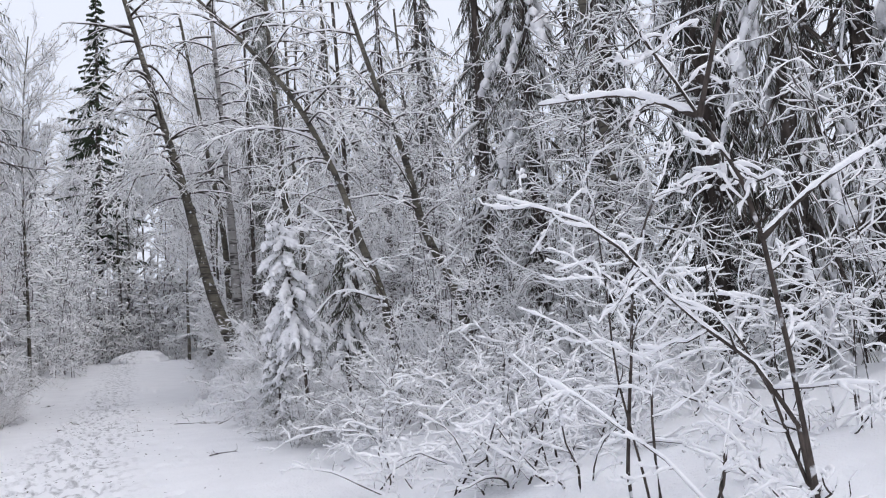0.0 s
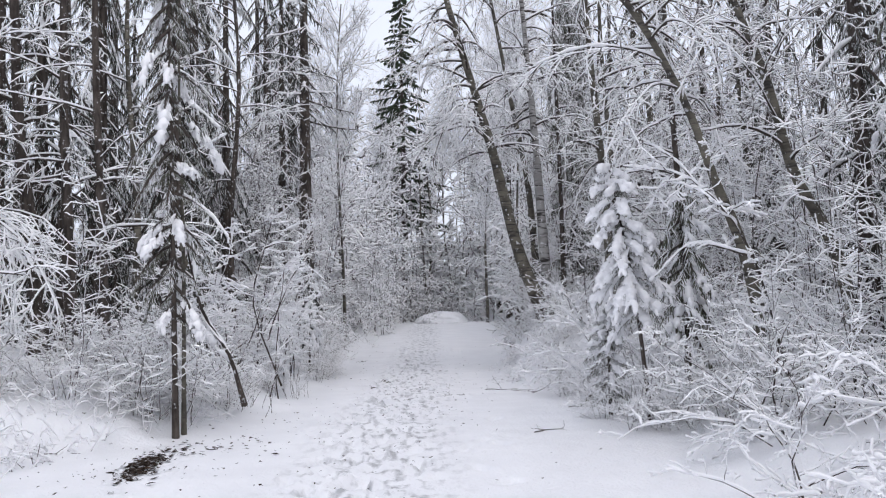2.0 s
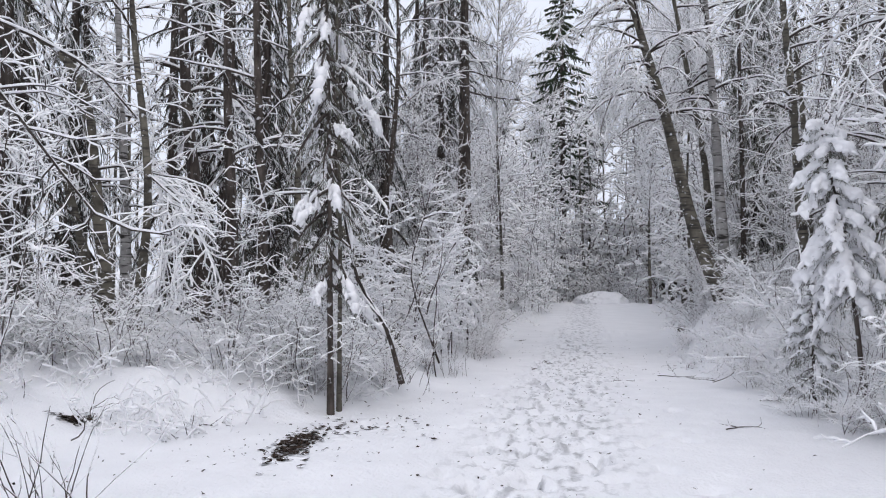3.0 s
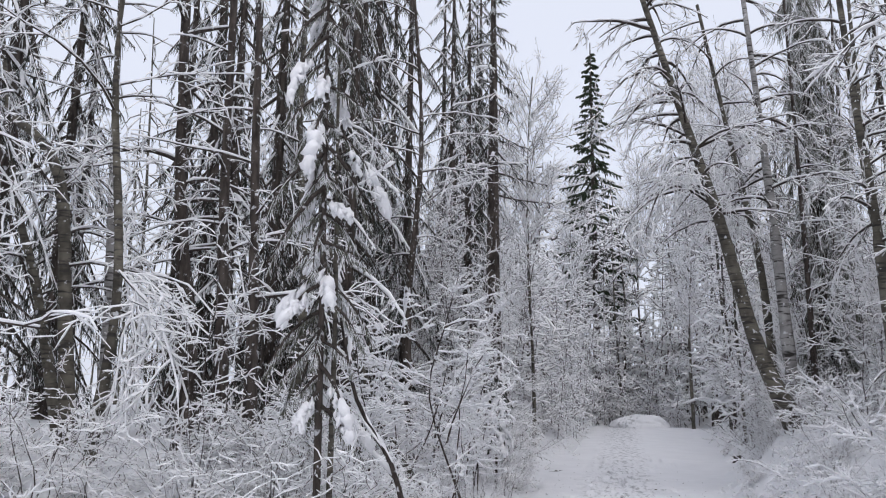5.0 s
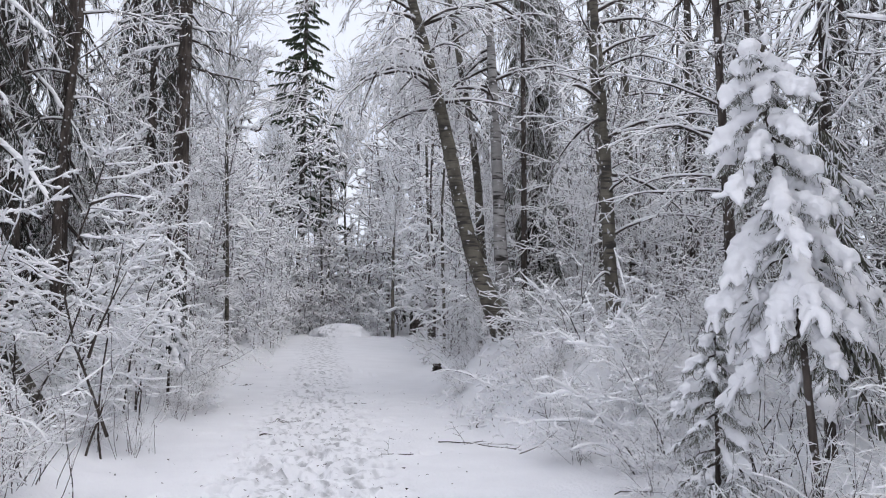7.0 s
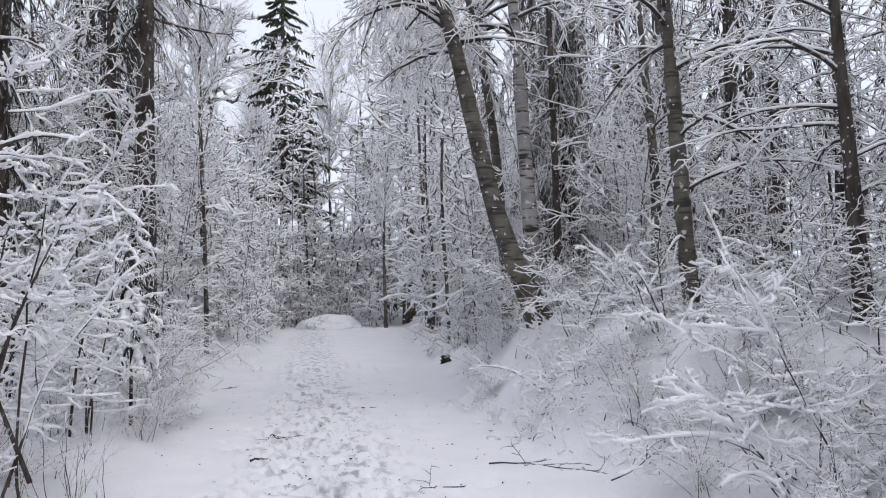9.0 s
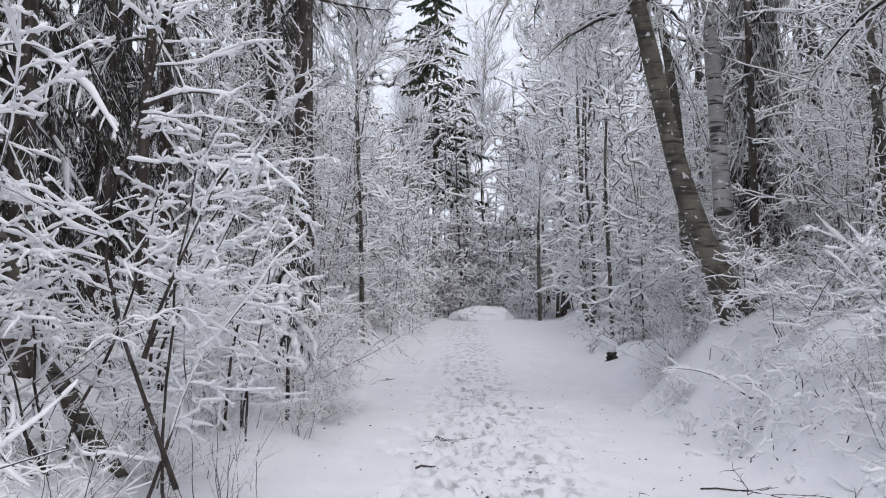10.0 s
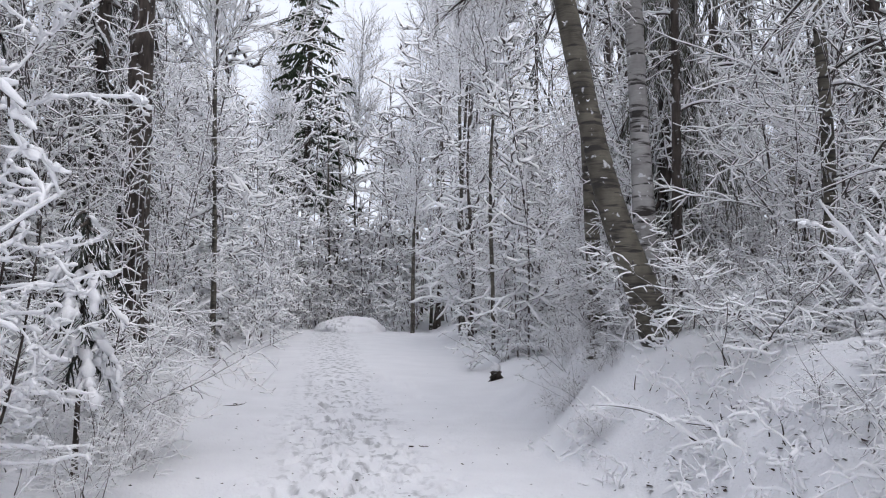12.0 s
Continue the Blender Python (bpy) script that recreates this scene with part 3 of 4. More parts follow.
make_birch(206, ((7.15, 29.0, 1.0), (7.05, 29.0, 4.5), (6.85, 29.0, 9.9), (6.6, 29.0, 14.0)), 0.16, BARK_OLIVE, "birch with brown-grey bark deeper in the wood", limbs=18, first=0.3, reach=2.4)
make_birch(207, ((5.15, 20.0, 1.0), (5.1, 20.0, 3.0), (5.0, 20.0, 5.5), (4.8, 20.0, 12.0)), 0.11, BARK_SPRUCE, "slim dark tree on the bank", limbs=16, first=0.3, reach=2.0)
make_birch(208, ((4.1, 13.0, 0.8), (3.77, 13.0, 2.24), (3.44, 13.0, 3.2), (3.03, 13.0, 4.42), (2.25, 13.0, 5.82), (0.9, 13.4, 7.4)), 0.085, BARK_OLIVE, "thin leaning birch arching over the path with hanging snowy branches", limbs=26, first=0.55, reach=2.5, droop=-0.8, snow=0.011, cfg=WEEPING)
make_birch(209, ((5.85, 14.0, 1.1), (5.43, 14.0, 2.38), (4.9, 14.0, 3.53), (4.59, 14.0, 4.88), (4.02, 14.0, 6.52), (3.3, 14.0, 9.0)), 0.1, BARK_OLIVE, "leaning birch with dark banded bark", limbs=18, first=0.4, reach=2.2)
make_birch(210, ((-9.0, 17.0, 1.2), (-9.29, 17.0, 2.96), (-9.77, 17.0, 5.55), (-11.28, 17.0, 6.78), (-12.21, 17.0, 7.51)), 0.13, BARK_OLIVE, "crooked birch with a dark bent limb", limbs=12, first=0.3, reach=3.0, droop=-0.35)
make_birch(211, ((-9.5, 17.5, 1.5), (-10.27, 17.5, 3.61), (-10.94, 17.5, 5.46), (-11.8, 17.5, 9.5)), 0.1, BARK_OLIVE, "leaning birch among saplings", limbs=10, first=0.3, reach=2.4)
make_birch(212, ((-10.5, 20.0, 1.3), (-10.6, 20.0, 3.77), (-10.82, 20.0, 6.87), (-11.1, 20.0, 12.0)), 0.13, BARK_PALE, "pale birch in the wood", limbs=18, first=0.3, reach=2.4)
make_birch(213, ((-6.1, 17.0, 0.8), (-6.17, 17.0, 3.26), (-6.32, 17.0, 6.66), (-6.4, 17.0, 12.0)), 0.11, BARK_SPRUCE, "slim dark trunk behind the brush", limbs=12, first=0.25, reach=2.4, droop=-0.25)
make_birch(215, ((-5.4, 23.6, 0.9), (-5.5, 23.6, 4.0), (-5.3, 23.7, 8.0), (-5.6, 23.6, 12.5)), 0.1, BARK_SPRUCE, "slim dark tree with a snowy crown", limbs=18, first=0.42, reach=2.6)
make_birch(216, ((-7.0, 20.8, 0.9), (-6.9, 20.8, 4.0), (-7.2, 20.9, 8.0), (-7.0, 20.8, 12.5)), 0.1, BARK_OLIVE, "slim birch with a snowy crown", limbs=8, first=0.4, reach=2.6)
make_birch(217, ((4.6, 24.5, 1.2), (4.7, 24.5, 4.0), (4.5, 24.6, 8.0), (4.4, 24.5, 12.5)), 0.1, BARK_OLIVE, "slim birch with a thin snowy crown", limbs=16, first=0.35, reach=2.2)
make_birch(218, ((7.2, 11.0, 1.2), (7.0, 11.0, 4.0), (6.6, 11.0, 8.0), (6.4, 11.0, 11.5)), 0.11, BARK_OLIVE, "birch with hanging snowy twigs on the bank", limbs=30, first=0.2, reach=2.6)
make_birch(219, ((-8.2, 19.0, 0.9), (-8.3, 19.0, 2.9), (-8.7, 19.0, 6.0), (-9.0, 19.0, 13.0)), 0.2, BARK_SPRUCE, "thick dark old trunk in the shade of the wood", limbs=14, first=0.5, reach=2.0)
make_birch(220, ((-7.3, 18.4, 0.9), (-7.35, 18.4, 2.9), (-7.5, 18.4, 6.0), (-7.6, 18.4, 13.0)), 0.15, BARK_SPRUCE, "dark straight trunk in the shade of the wood", limbs=14, first=0.5, reach=2.0)
make_birch(214, ((-4.0, 19.3, 0.4), (-4.69, 19.6, 1.1), (-5.06, 19.7, 1.82), (-5.59, 19.7, 3.11), (-6.0, 19.7, 4.6)), 0.088, BARK_OLIVE, "leaning mossy sapling trunk among the shrubs", limbs=10, first=0.3, reach=1.3, droop=-0.2)

for k, (x, y, h) in enumerate(((-7.9, 15.9, 9.5), (-10.6, 15.0, 9.0))):
    make_birch(230 + k, ((x, y, 0.8), (x + 0.2, y, h * 0.35), (x - 0.3, y + 0.2, h * 0.7), (x - 0.1, y, h)), 0.085, BARK_OLIVE, "spreading young birch with long snow-laden limbs", limbs=10, first=0.28, reach=3.3, droop=-0.22, snow=0.017)

# ---- shrubs and saplings close to the path ----
HEAVY = ((4.2, 1.05, 0.34, 0.55, 7, 0.2, 0.05, 0.62, 0.22), (7.5, 0.85, 0.34, 0.65, 5, 0.3, 0.0, 0.72, 0.12), (8.0, 0.85, 0.36, 0.75, 3, 0.34, 0.0, 0.6, 0.15))
LOW = ((6.0, 1.0, 0.36, 0.55, 7, 0.27, 0.0, 0.4, 0.08), (8.0, 0.9, 0.34, 0.65, 5, 0.33, 0.0, 0.55, 0.1), (4.5, 0.85, 0.4, 0.75, 3, 0.35, 0.0, 0.5, 0.15))
OPEN = ((2.6, 0.9, 0.42, 0.6, 8, 0.22, 0.1, 0.45, 0.25), (4.5, 0.85, 0.34, 0.65, 6, 0.3, 0.05, 0.55, 0.15), (7.0, 0.85, 0.32, 0.75, 4, 0.32, 0.0, 0.5, 0.2))
FAR_FINE = ((4.0, 1.0, 0.38, 0.5, 4, 0.3, 0.0, 0.5, 0.2), (4.5, 0.9, 0.42, 0.6, 3, 0.3, 0.0, 0.6, 0.1))
FINE = ((5.0, 1.05, 0.32, 0.5, 5, 0.28, 0.0, 0.6, 0.24), (8.0, 0.9, 0.4, 0.6, 3, 0.34, 0.0, 0.65, 0.1))
TALL = ((4.2, 1.1, 0.2, 0.4, 5, 0.28, 0.05, 0.5, 0.2), (7.5, 0.9, 0.4, 0.6, 3, 0.32, 0.0, 0.6, 0.05))
HAZE = ((3.2, 1.05, 0.2, 0.4, 5, 0.28, 0.0, 0.35, 0.14), (5.0, 0.9, 0.38, 0.6, 4, 0.34, -0.05, 0.45, 0.1), (4.5, 0.85, 0.42, 0.7, 3, 0.36, -0.1, 0.45, 0.1))
FAR_TALL = ((3.2, 1.15, 0.19, 0.4, 5, 0.34, 0.02, 0.6, 0.07), (3.6, 0.95, 0.42, 0.6, 3, 0.38, 0.0, 0.65, 0.1))
TWIGGY = ((5.0, 1.0, 0.2, 0.6, 7, 0.3, 0.1, 0.4, 0.12), (9.0, 0.9, 0.4, 0.7, 4, 0.32, 0.0, 0.45, 0.12))
make_shrub(301, 2, 2.2, 0.4, TWIGGY, 0.013, 0.0085, True, 2.75, 2.85, "bare shrub with forked branches under thick snow", finer=2, given=(
    ((2.7, 2.85, 0.3), (2.71, 2.98, 1.18), (2.41, 3.32, 1.66), (2.14, 3.58, 2.08), (1.75, 3.84, 2.27)), ((2.75, 2.85, 0.3), (2.52, 2.83, 1.92), (2.3, 2.89, 2.46), (2.06, 3.02, 2.94)),
    ((2.3, 2.89, 2.46), (2.15, 3.2, 2.64), (1.9, 3.6, 2.7)), ((2.3, 2.89, 2.46), (2.32, 2.78, 2.74), (2.4, 2.76, 3.0)), ((2.52, 2.83, 1.92), (2.73, 2.73, 2.12), (3.1, 2.64, 2.33))))
make_shrub(302, 3, 3.2, 0.3, OPEN, 0.014, 0.0095, True, 3.2, 4.9, "bare shrub with forked branches under thick snow", finer=2)
for k, (x, y, h) in enumerate(((2.8, 7.2, 1.5), (2.7, 8.8, 1.5), (3.5, 8.1, 1.8), (3.1, 10.4, 1.5), (4.4, 9.4, 1.9), (4.0, 6.6, 1.6), (3.2, 5.9, 1.2), (5.2, 7.6, 1.8), (4.9, 5.4, 1.5), (5.6, 10.4, 1.8), (3.7, 4.5, 1.0), (4.5, 4.1, 1.0), (3.0, 6.5, 1.3), (4.4, 7.7, 1.6))):
    make_shrub(350 + k, 10, h, 0.7, LOW, 0.011, 0.011, True, x, y, "low spreading shrub weighed down by snow", stem_pull=-0.3, crook=0.2)
make_shrub(319, 2, 3.0, 0.25, HEAVY, 0.016, 0.0122, True, -3.4, 18.6, "tall bare shrub with long branches under ridges of snow", finer=2, given=(
    ((-3.3, 18.6, 0.3), (-3.84, 18.6, 1.88), (-3.6, 18.6, 3.01), (-3.4, 18.6, 3.78)), ((-3.55, 18.6, 1.2), (-3.4, 18.6, 1.67), (-2.93, 18.6, 2.63), (-2.45, 18.6, 2.35)), ((-3.6, 18.6, 3.0), (-3.3, 18.6, 3.1), (-2.9, 18.6, 3.06))))
for k, (x, y, h, n) in enumerate(((-4.2, 18.9, 3.2, 4), (-4.3, 20.6, 3.6, 5), (-4.9, 18.4, 3.0, 4), (-3.75, 21.8, 2.8, 6))):
    make_shrub(320 + k, n, h, 0.26, HEAVY, 0.016, 0.0122, True, x, y, "tall bare shrub with snow on every branch", finer=2)
make_shrub(330, 4, 2.4, 0.5, HEAVY, 0.012, 0.014, True, 3.5, 18.9, "shrub reaching over the path under heavy snow", heading=math.pi, stem_pull=-0.2, finer=2)
make_shrub(329, 7, 1.75, 0.7, HEAVY, 0.011, 0.0125, True, 3.1, 20.6, "snow-laden shrub leaning from the bank", heading=math.pi, stem_pull=-0.25, finer=2)
make_shrub(331, 8, 2.0, 0.6, HEAVY, 0.014, 0.014, True, 2.9, 17.6, "shrub bent down by heavy snow", heading=math.pi * 0.9, stem_pull=-0.45, finer=2)
make_shrub(332, 6, 0.9, 0.8, HEAVY, 0.011, 0.012, True, 2.2, 22.2, "low shrub under snow on the bank", stem_pull=-0.4)
BARE = ((2.0, 0.5, 0.4, 0.6, 5, 0.08, 0.0, 0.0, 0.2),)
make_shrub(333, 22, 1.3, 0.5, BARE, 0.007, 0.006, True, 3.35, 15.7, "thin bare bush with upright twigs")
make_shrub(339, 0, 1.2, 0.3, BARE, 0.034, 0.03, True, -3.05, 14.4, "dead leaning stem under a thick ridge of snow", "tree", finer=2, name="small_tree", given=(((-3.05, 14.4, 0.35), (-3.25, 14.3, 1.1), (-3.6, 14.15, 1.75), (-3.76, 14.0, 2.6)),))
make_shrub(334, 22, 1.2, 0.4, BARE, 0.006, 0.005, True, -4.4, 8.7, "thin bare bush with upright twigs")
make_shrub(335, 26, 1.1, 0.3, BARE, 0.005, 0.004, True, -3.6, 16.6, "thin dry stems standing in the snow")
make_shrub(336, 26, 1.0, 0.3, BARE, 0.005, 0.004, True, -3.3, 19.3, "thin dry stems standing in the snow")

TUFT = ((10.0, 0.95, 0.3, 0.6, 4, 0.4, -0.4, 0.3, 0.1),)
q = random.Random(31)
for k in range(62):
    y = q.uniform(16.5, 26) if k < 40 else q.uniform(19, 25.5)
    x = float(np.interp(y, *zip(*EDGE_RIGHT))) + (q.uniform(0.15, 1.8) if k < 40 else q.uniform(-0.1, 0.8))
    make_shrub(800 + k, q.randint(7, 13), q.uniform(0.35, 0.7), 0.8, TUFT, 0.006, 0.012, True, x, y, "low tuft of undergrowth buried under snow", "undergrowth", group="tufts on the bank", stem_pull=-1.0, crook=0.32, name="snowy_tuft")
for k in range(22):
    make_shrub(700 + k, q.randint(6, 12), q.uniform(0.4, 1.0), 0.55, TUFT, 0.005, 0.01, True, q.uniform(-9.5, -4.6), q.uniform(11.6, 13.8), "low tuft of dry stems dusted with snow", "undergrowth", group="tufts on the bank", stem_pull=-0.4, name="snowy_tuft")
for k in range(14):
    y = q.uniform(13.5, 26)
    x = float(np.interp(y, *zip(*EDGE_LEFT))) - q.uniform(0.1, 1.2)
    make_shrub(370 + k, q.randint(6, 12), q.uniform(0.4, 0.9), 0.5, TUFT, 0.005, 0.009, True, x, y, "low tuft of dry stems dusted with snow", "undergrowth", group="tufts on the bank", stem_pull=-0.4, name="snowy_tuft")

make_shrub(337, 0, 1.0, 0.3, ((3.2, 1.0, 0.2, 0.55, 6, 0.3, 0.1, 0.25, 0.12), (5.0, 0.95, 0.42, 0.7, 3, 0.28, 0.0, 0.3, 0.12)), 0.018, 0.0055, True, -6.2, 7.6, "leaning bare tree with dark branches hanging over the clearing", "tree", finer=2, name="small_tree", given=(
    ((-6.2, 7.6, 0.0), (-5.7, 7.9, 2.2), (-4.72, 8.39, 2.97), (-4.43, 8.72, 2.59), (-4.18, 9.1, 2.1), (-3.8, 9.43, 2.0)), ((-5.7, 7.9, 2.2), (-4.9, 8.1, 3.4), (-4.23, 8.81, 3.25), (-4.0, 9.27, 2.9))))
make_shrub(338, 26, 1.2, 0.6, BARE, 0.006, 0.006, True, 2.75, 14.1, "thin bare bush with arching twigs")

make_shrub(339, 0, 1.0, 0.3, TWIGGY, 0.018, 0.014, True, 3.9, 12.0, "small leaning tree with snow-laden branches", "tree", finer=2, name="small_tree", given=(
    ((3.9, 12.0, 0.3), (3.6, 12.3, 2.2), (3.0, 12.6, 3.2), (2.2, 12.9, 3.45)), ((3.6, 12.3, 2.2), (3.0, 12.7, 2.4), (2.55, 12.9, 2.0)), ((3.2, 12.5, 2.9), (2.9, 12.9, 3.5), (2.6, 13.4, 3.9))))
for k, (x, y, h) in enumerate(((3.7, 20.4, 1.5), (3.2, 23.0, 1.3), (3.9, 16.9, 1.5))):
    make_shrub(380 + k, 10, h, 0.65, HEAVY, 0.01, 0.011, True, x, y, "shrub drooping under snow on the bank", stem_pull=-0.55)

# ---- brush along both sides ----
r = random.Random(5)
bushes = [make_shrub(400 + k, 14, 1.7 + 0.25 * k, 0.5, FINE, 0.009, 0.011, False, x, y, "dense bush white with snow", group="bushes along the path", stem_pull=-0.15)
          for k, (x, y) in enumerate(((3.4, 12.0), (-5.2, 15.5), (2.9, 23.2), (-3.9, 25.2)))]
thin = [make_shrub(410 + k, 5, 3.6 + 0.7 * k, 0.08, TALL, 0.013, 0.0115, False, x, y, "thin sapling clump with snowy twigs", "sapling", group="saplings", name="sapling", stem_pull=0.15, crook=0.08)
        for k, (x, y) in enumerate(((-5.6, 14.6), (6.8, 18.5), (-4.6, 27.5), (4.0, 32.0)))]
far_bushes = [make_shrub(430 + k, 12, 2.0 + 0.3 * k, 0.5, FAR_FINE, 0.01, 0.032, False, x, y, "dense bush white with snow", group="bushes along the path", stem_pull=-0.15)
              for k, (x, y) in enumerate(((3.6, 37.0), (-4.4, 41.0)))]
far_thin = [make_shrub(440 + k, 4, 4.2 + k, 0.07, FAR_TALL, 0.02, 0.046, False, x, y, "thin sapling clump with snowy twigs", "sapling", group="saplings", name="sapling", stem_pull=0.15, crook=0.08)
            for k, (x, y) in enumerate(((-5.0, 40.0), (4.6, 39.0)))]
tall = [make_shrub(420 + k, 3, 7.0 + 1.2 * k, 0.07, HAZE, 0.03, 0.0155, False, x, y, "slender young tree covered in frosted twigs", "tree", group="slender trees", name="young_tree", stem_pull=0.12, crook=0.06)
        for k, (x, y) in enumerate(((-4.9, 35.0), (5.2, 30.5), (4.5, 44.0)))]

far_tall = [make_shrub(450 + k, 2, 8.0 + k, 0.05, FAR_TALL, 0.034, 0.052, False, x, y, "slender young tree covered in frosted twigs", "tree", group="slender trees", name="young_tree", stem_pull=0.12, crook=0.06)
            for k, (x, y) in enumerate(((-4.0, 63.0), (7.0, 62.0)))]


def edge(y, right):
    return float(np.interp(y, *zip(*(EDGE_RIGHT if right else EDGE_LEFT))))


for k in range(96):
    y, right = r.uniform(9, 60), k % 2
    if right and 12.5 < y < 23.5:
        continue
    off = abs(r.gauss(0, 1.2)) + 0.7 + (0.9 if right and y > 30 else 0)
    x = edge(y, right) + (off if right else -off)
    if not right and y < 14 and x > -7.5:
        x -= 2.5
    place(r.choice(far_bushes if y > 40 else bushes), x, y, r.uniform(0, 360), r.uniform(0.65, 1.05), r.uniform(0.8, 1.2))
for k in range(90):
    y, right = r.uniform(11, 64), k % 2
    off = abs(r.gauss(0, 3.0)) + 1.1 + (0.9 if right and y > 30 else 0)
    x = edge(y, right) + (off if right else -off)
    if not right and y < 16 and x > -6:
        x -= 3.0
    if right and 12 < y < 24 and off < 3.6 or not right and (y < 25 and off > 2.0 or 16 < y < 27):
        continue
    place(r.choice(far_thin if y > 40 else thin), x, y, r.uniform(0, 360), r.uniform(0.7, 1.25), r.uniform(0.9, 1.3))
for k in range(36):
    y, right = r.uniform(24, 62), k % 2
    off = abs(r.gauss(0, 2.0)) + 1.0 + (0.9 if right and y > 30 else 0)
    x = edge(y, right) + (off if right else -off)
    place(r.choice(far_tall if y > 46 else tall), x, y, r.uniform(0, 360), r.uniform(0.7, 1.1), r.uniform(0.9, 1.2))
for x, y, big in ((3.9, 17.2, 0.8), (4.6, 15.9, 0.9), (5.2, 17.0, 1.1), (4.4, 18.8, 1.0), (3.5, 18.7, 0.7), (5.6, 19.4, 1.2), (4.9, 13.4, 1.0), (5.6, 15.0, 1.1), (4.4, 11.5, 1.0), (3.7, 12.7, 0.8), (5.4, 9.8, 1.0), (6.4, 11.8, 1.1), (6.6, 8.6, 1.1), (3.7, 24.0, 0.8), (3.2, 26.6, 0.9), (3.9, 22.6, 0.8), (2.3, 13.6, 0.5), (2.95, 13.3, 0.55), (3.4, 13.9, 0.6), (2.1, 14.7, 0.42), (3.0, 15.1, 0.55), (2.3, 16.2, 0.45), (2.75, 17.1, 0.55), (3.3, 12.4, 0.6), (2.3, 18.1, 0.45), (-4.7, 14.4, 0.7), (-5.5, 14.0, 0.75), (-6.4, 13.9, 0.7), (-7.3, 13.7, 0.8), (-8.3, 13.8, 0.75), (-9.3, 13.4, 0.8), (-4.5, 15.4, 0.8), (-6.0, 15.2, 0.85), (-7.6, 15.0, 0.9)):
    place(r.choice(bushes), x, y, r.uniform(0, 360), big, r.uniform(0.85, 1.1))
for x, y in ((5.0, 11.2), (5.8, 12.7), (6.6, 10.2), (6.0, 16.2), (7.0, 14.2), (5.4, 22.4), (6.2, 20.6)):
    place(r.choice(thin), x, y, r.uniform(0, 360), r.uniform(0.8, 1.1), 1.1)
for x, y, big in ((-3.9, 44.0, 0.7), (-3.6, 47.5, 0.7), (-4.2, 51.0, 0.8), (-4.9, 55.0, 1.0), (-4.4, 58.5, 0.85), (4.3, 46.0, 1.0), (4.9, 50.5, 1.1), (5.6, 55.0, 1.1), (-1.6, 61.5, 0.8), (0.4, 62.5, 0.9), (4.6, 67.0, 1.2), (-5.0, 38.5, 1.1), (4.6, 40.5, 1.1), (3.9, 36.5, 0.9), (-4.6, 67.0, 1.3)):
    place(r.choice(far_tall), x, y, r.uniform(0, 360), big, 1.1)
for k in range(4):
    place(r.choice(far_thin), 1.0 + 0.85 * k + r.gauss(0, 0.2), r.uniform(67, 71), r.uniform(0, 360), r.uniform(0.9, 1.2), 1.0)
for x, y in ((2.2, 58.2), (-1.9, 59.4), (-0.6, 60.2), (-2.8, 58.6), (1.0, 60.4)):
    place(far_thin[0], x, y, r.uniform(0, 360), 1.0, 1.0)
for x, y, big in ((-2.9, 49.0, 0.6), (-3.3, 53.0, 0.65), (-2.2, 60.5, 0.75), (-3.0, 45.0, 0.55), (-3.4, 57.0, 0.75)):
    place(r.choice(far_tall), x, y, r.uniform(0, 360), big, 1.1)
for k in range(6):
    place(r.choice(far_bushes), -3.4 + 1.2 * k + r.gauss(0, 0.15), r.uniform(59.8, 61.4), r.uniform(0, 360), r.uniform(0.75, 1.15), 1.15)
for x, y, big in ((3.4, 25.7, 0.8), (4.4, 24.9, 0.9), (4.9, 23.2, 0.9), (3.0, 27.6, 0.8), (5.3, 21.2, 1.0), (4.6, 20.4, 0.8), (3.9, 26.9, 1.0), (5.8, 24.6, 1.1)):
    place(r.choice(bushes), x, y, r.uniform(0, 360), big, r.uniform(0.85, 1.1))
for k in range(26):
    y = r.uniform(16.8, 28)
    x = edge(y, True) + r.uniform(0.35, 1.9)
    if abs(x - 2.8) < 0.8 and 21.5 < y < 25.6:
        x += 1.4
    place(r.choice(bushes), x, y, r.uniform(0, 360), r.uniform(0.32, 0.58), r.uniform(0.7, 1.0))
for k in range(14):
    y = r.uniform(13.5, 27)
    place(bushes[k % 4], edge(y, False) - r.uniform(0.1, 0.9), y, r.uniform(0, 360), r.uniform(0.35, 0.6), 1.0)
# thickets that close the view where the path bends away
for k in range(9):
    place(r.choice(far_thin if k % 2 else far_tall), r.uniform(-4, 26), r.uniform(80, 92), r.uniform(0, 360), r.uniform(1.0, 1.5), 1.1)
for k in range(9):
    x, y = r.uniform(-11, 13), r.uniform(64, 78)
    if y < 66 and abs(x - edge(y, True) + 2) < 1.3:
        continue
    place(r.choice(far_tall), x, y, r.uniform(0, 360), r.uniform(0.95, 1.4), r.uniform(0.9, 1.2))
for k in range(5):
    x, y = r.uniform(-9, 12), r.uniform(62, 72)
    if y < 66 and abs(x - edge(y, True) + 2) < 1.2:
        continue
    place(r.choice(far_thin if k % 2 else far_bushes), x, y, r.uniform(0, 360), r.uniform(0.9, 1.5), 1.1)

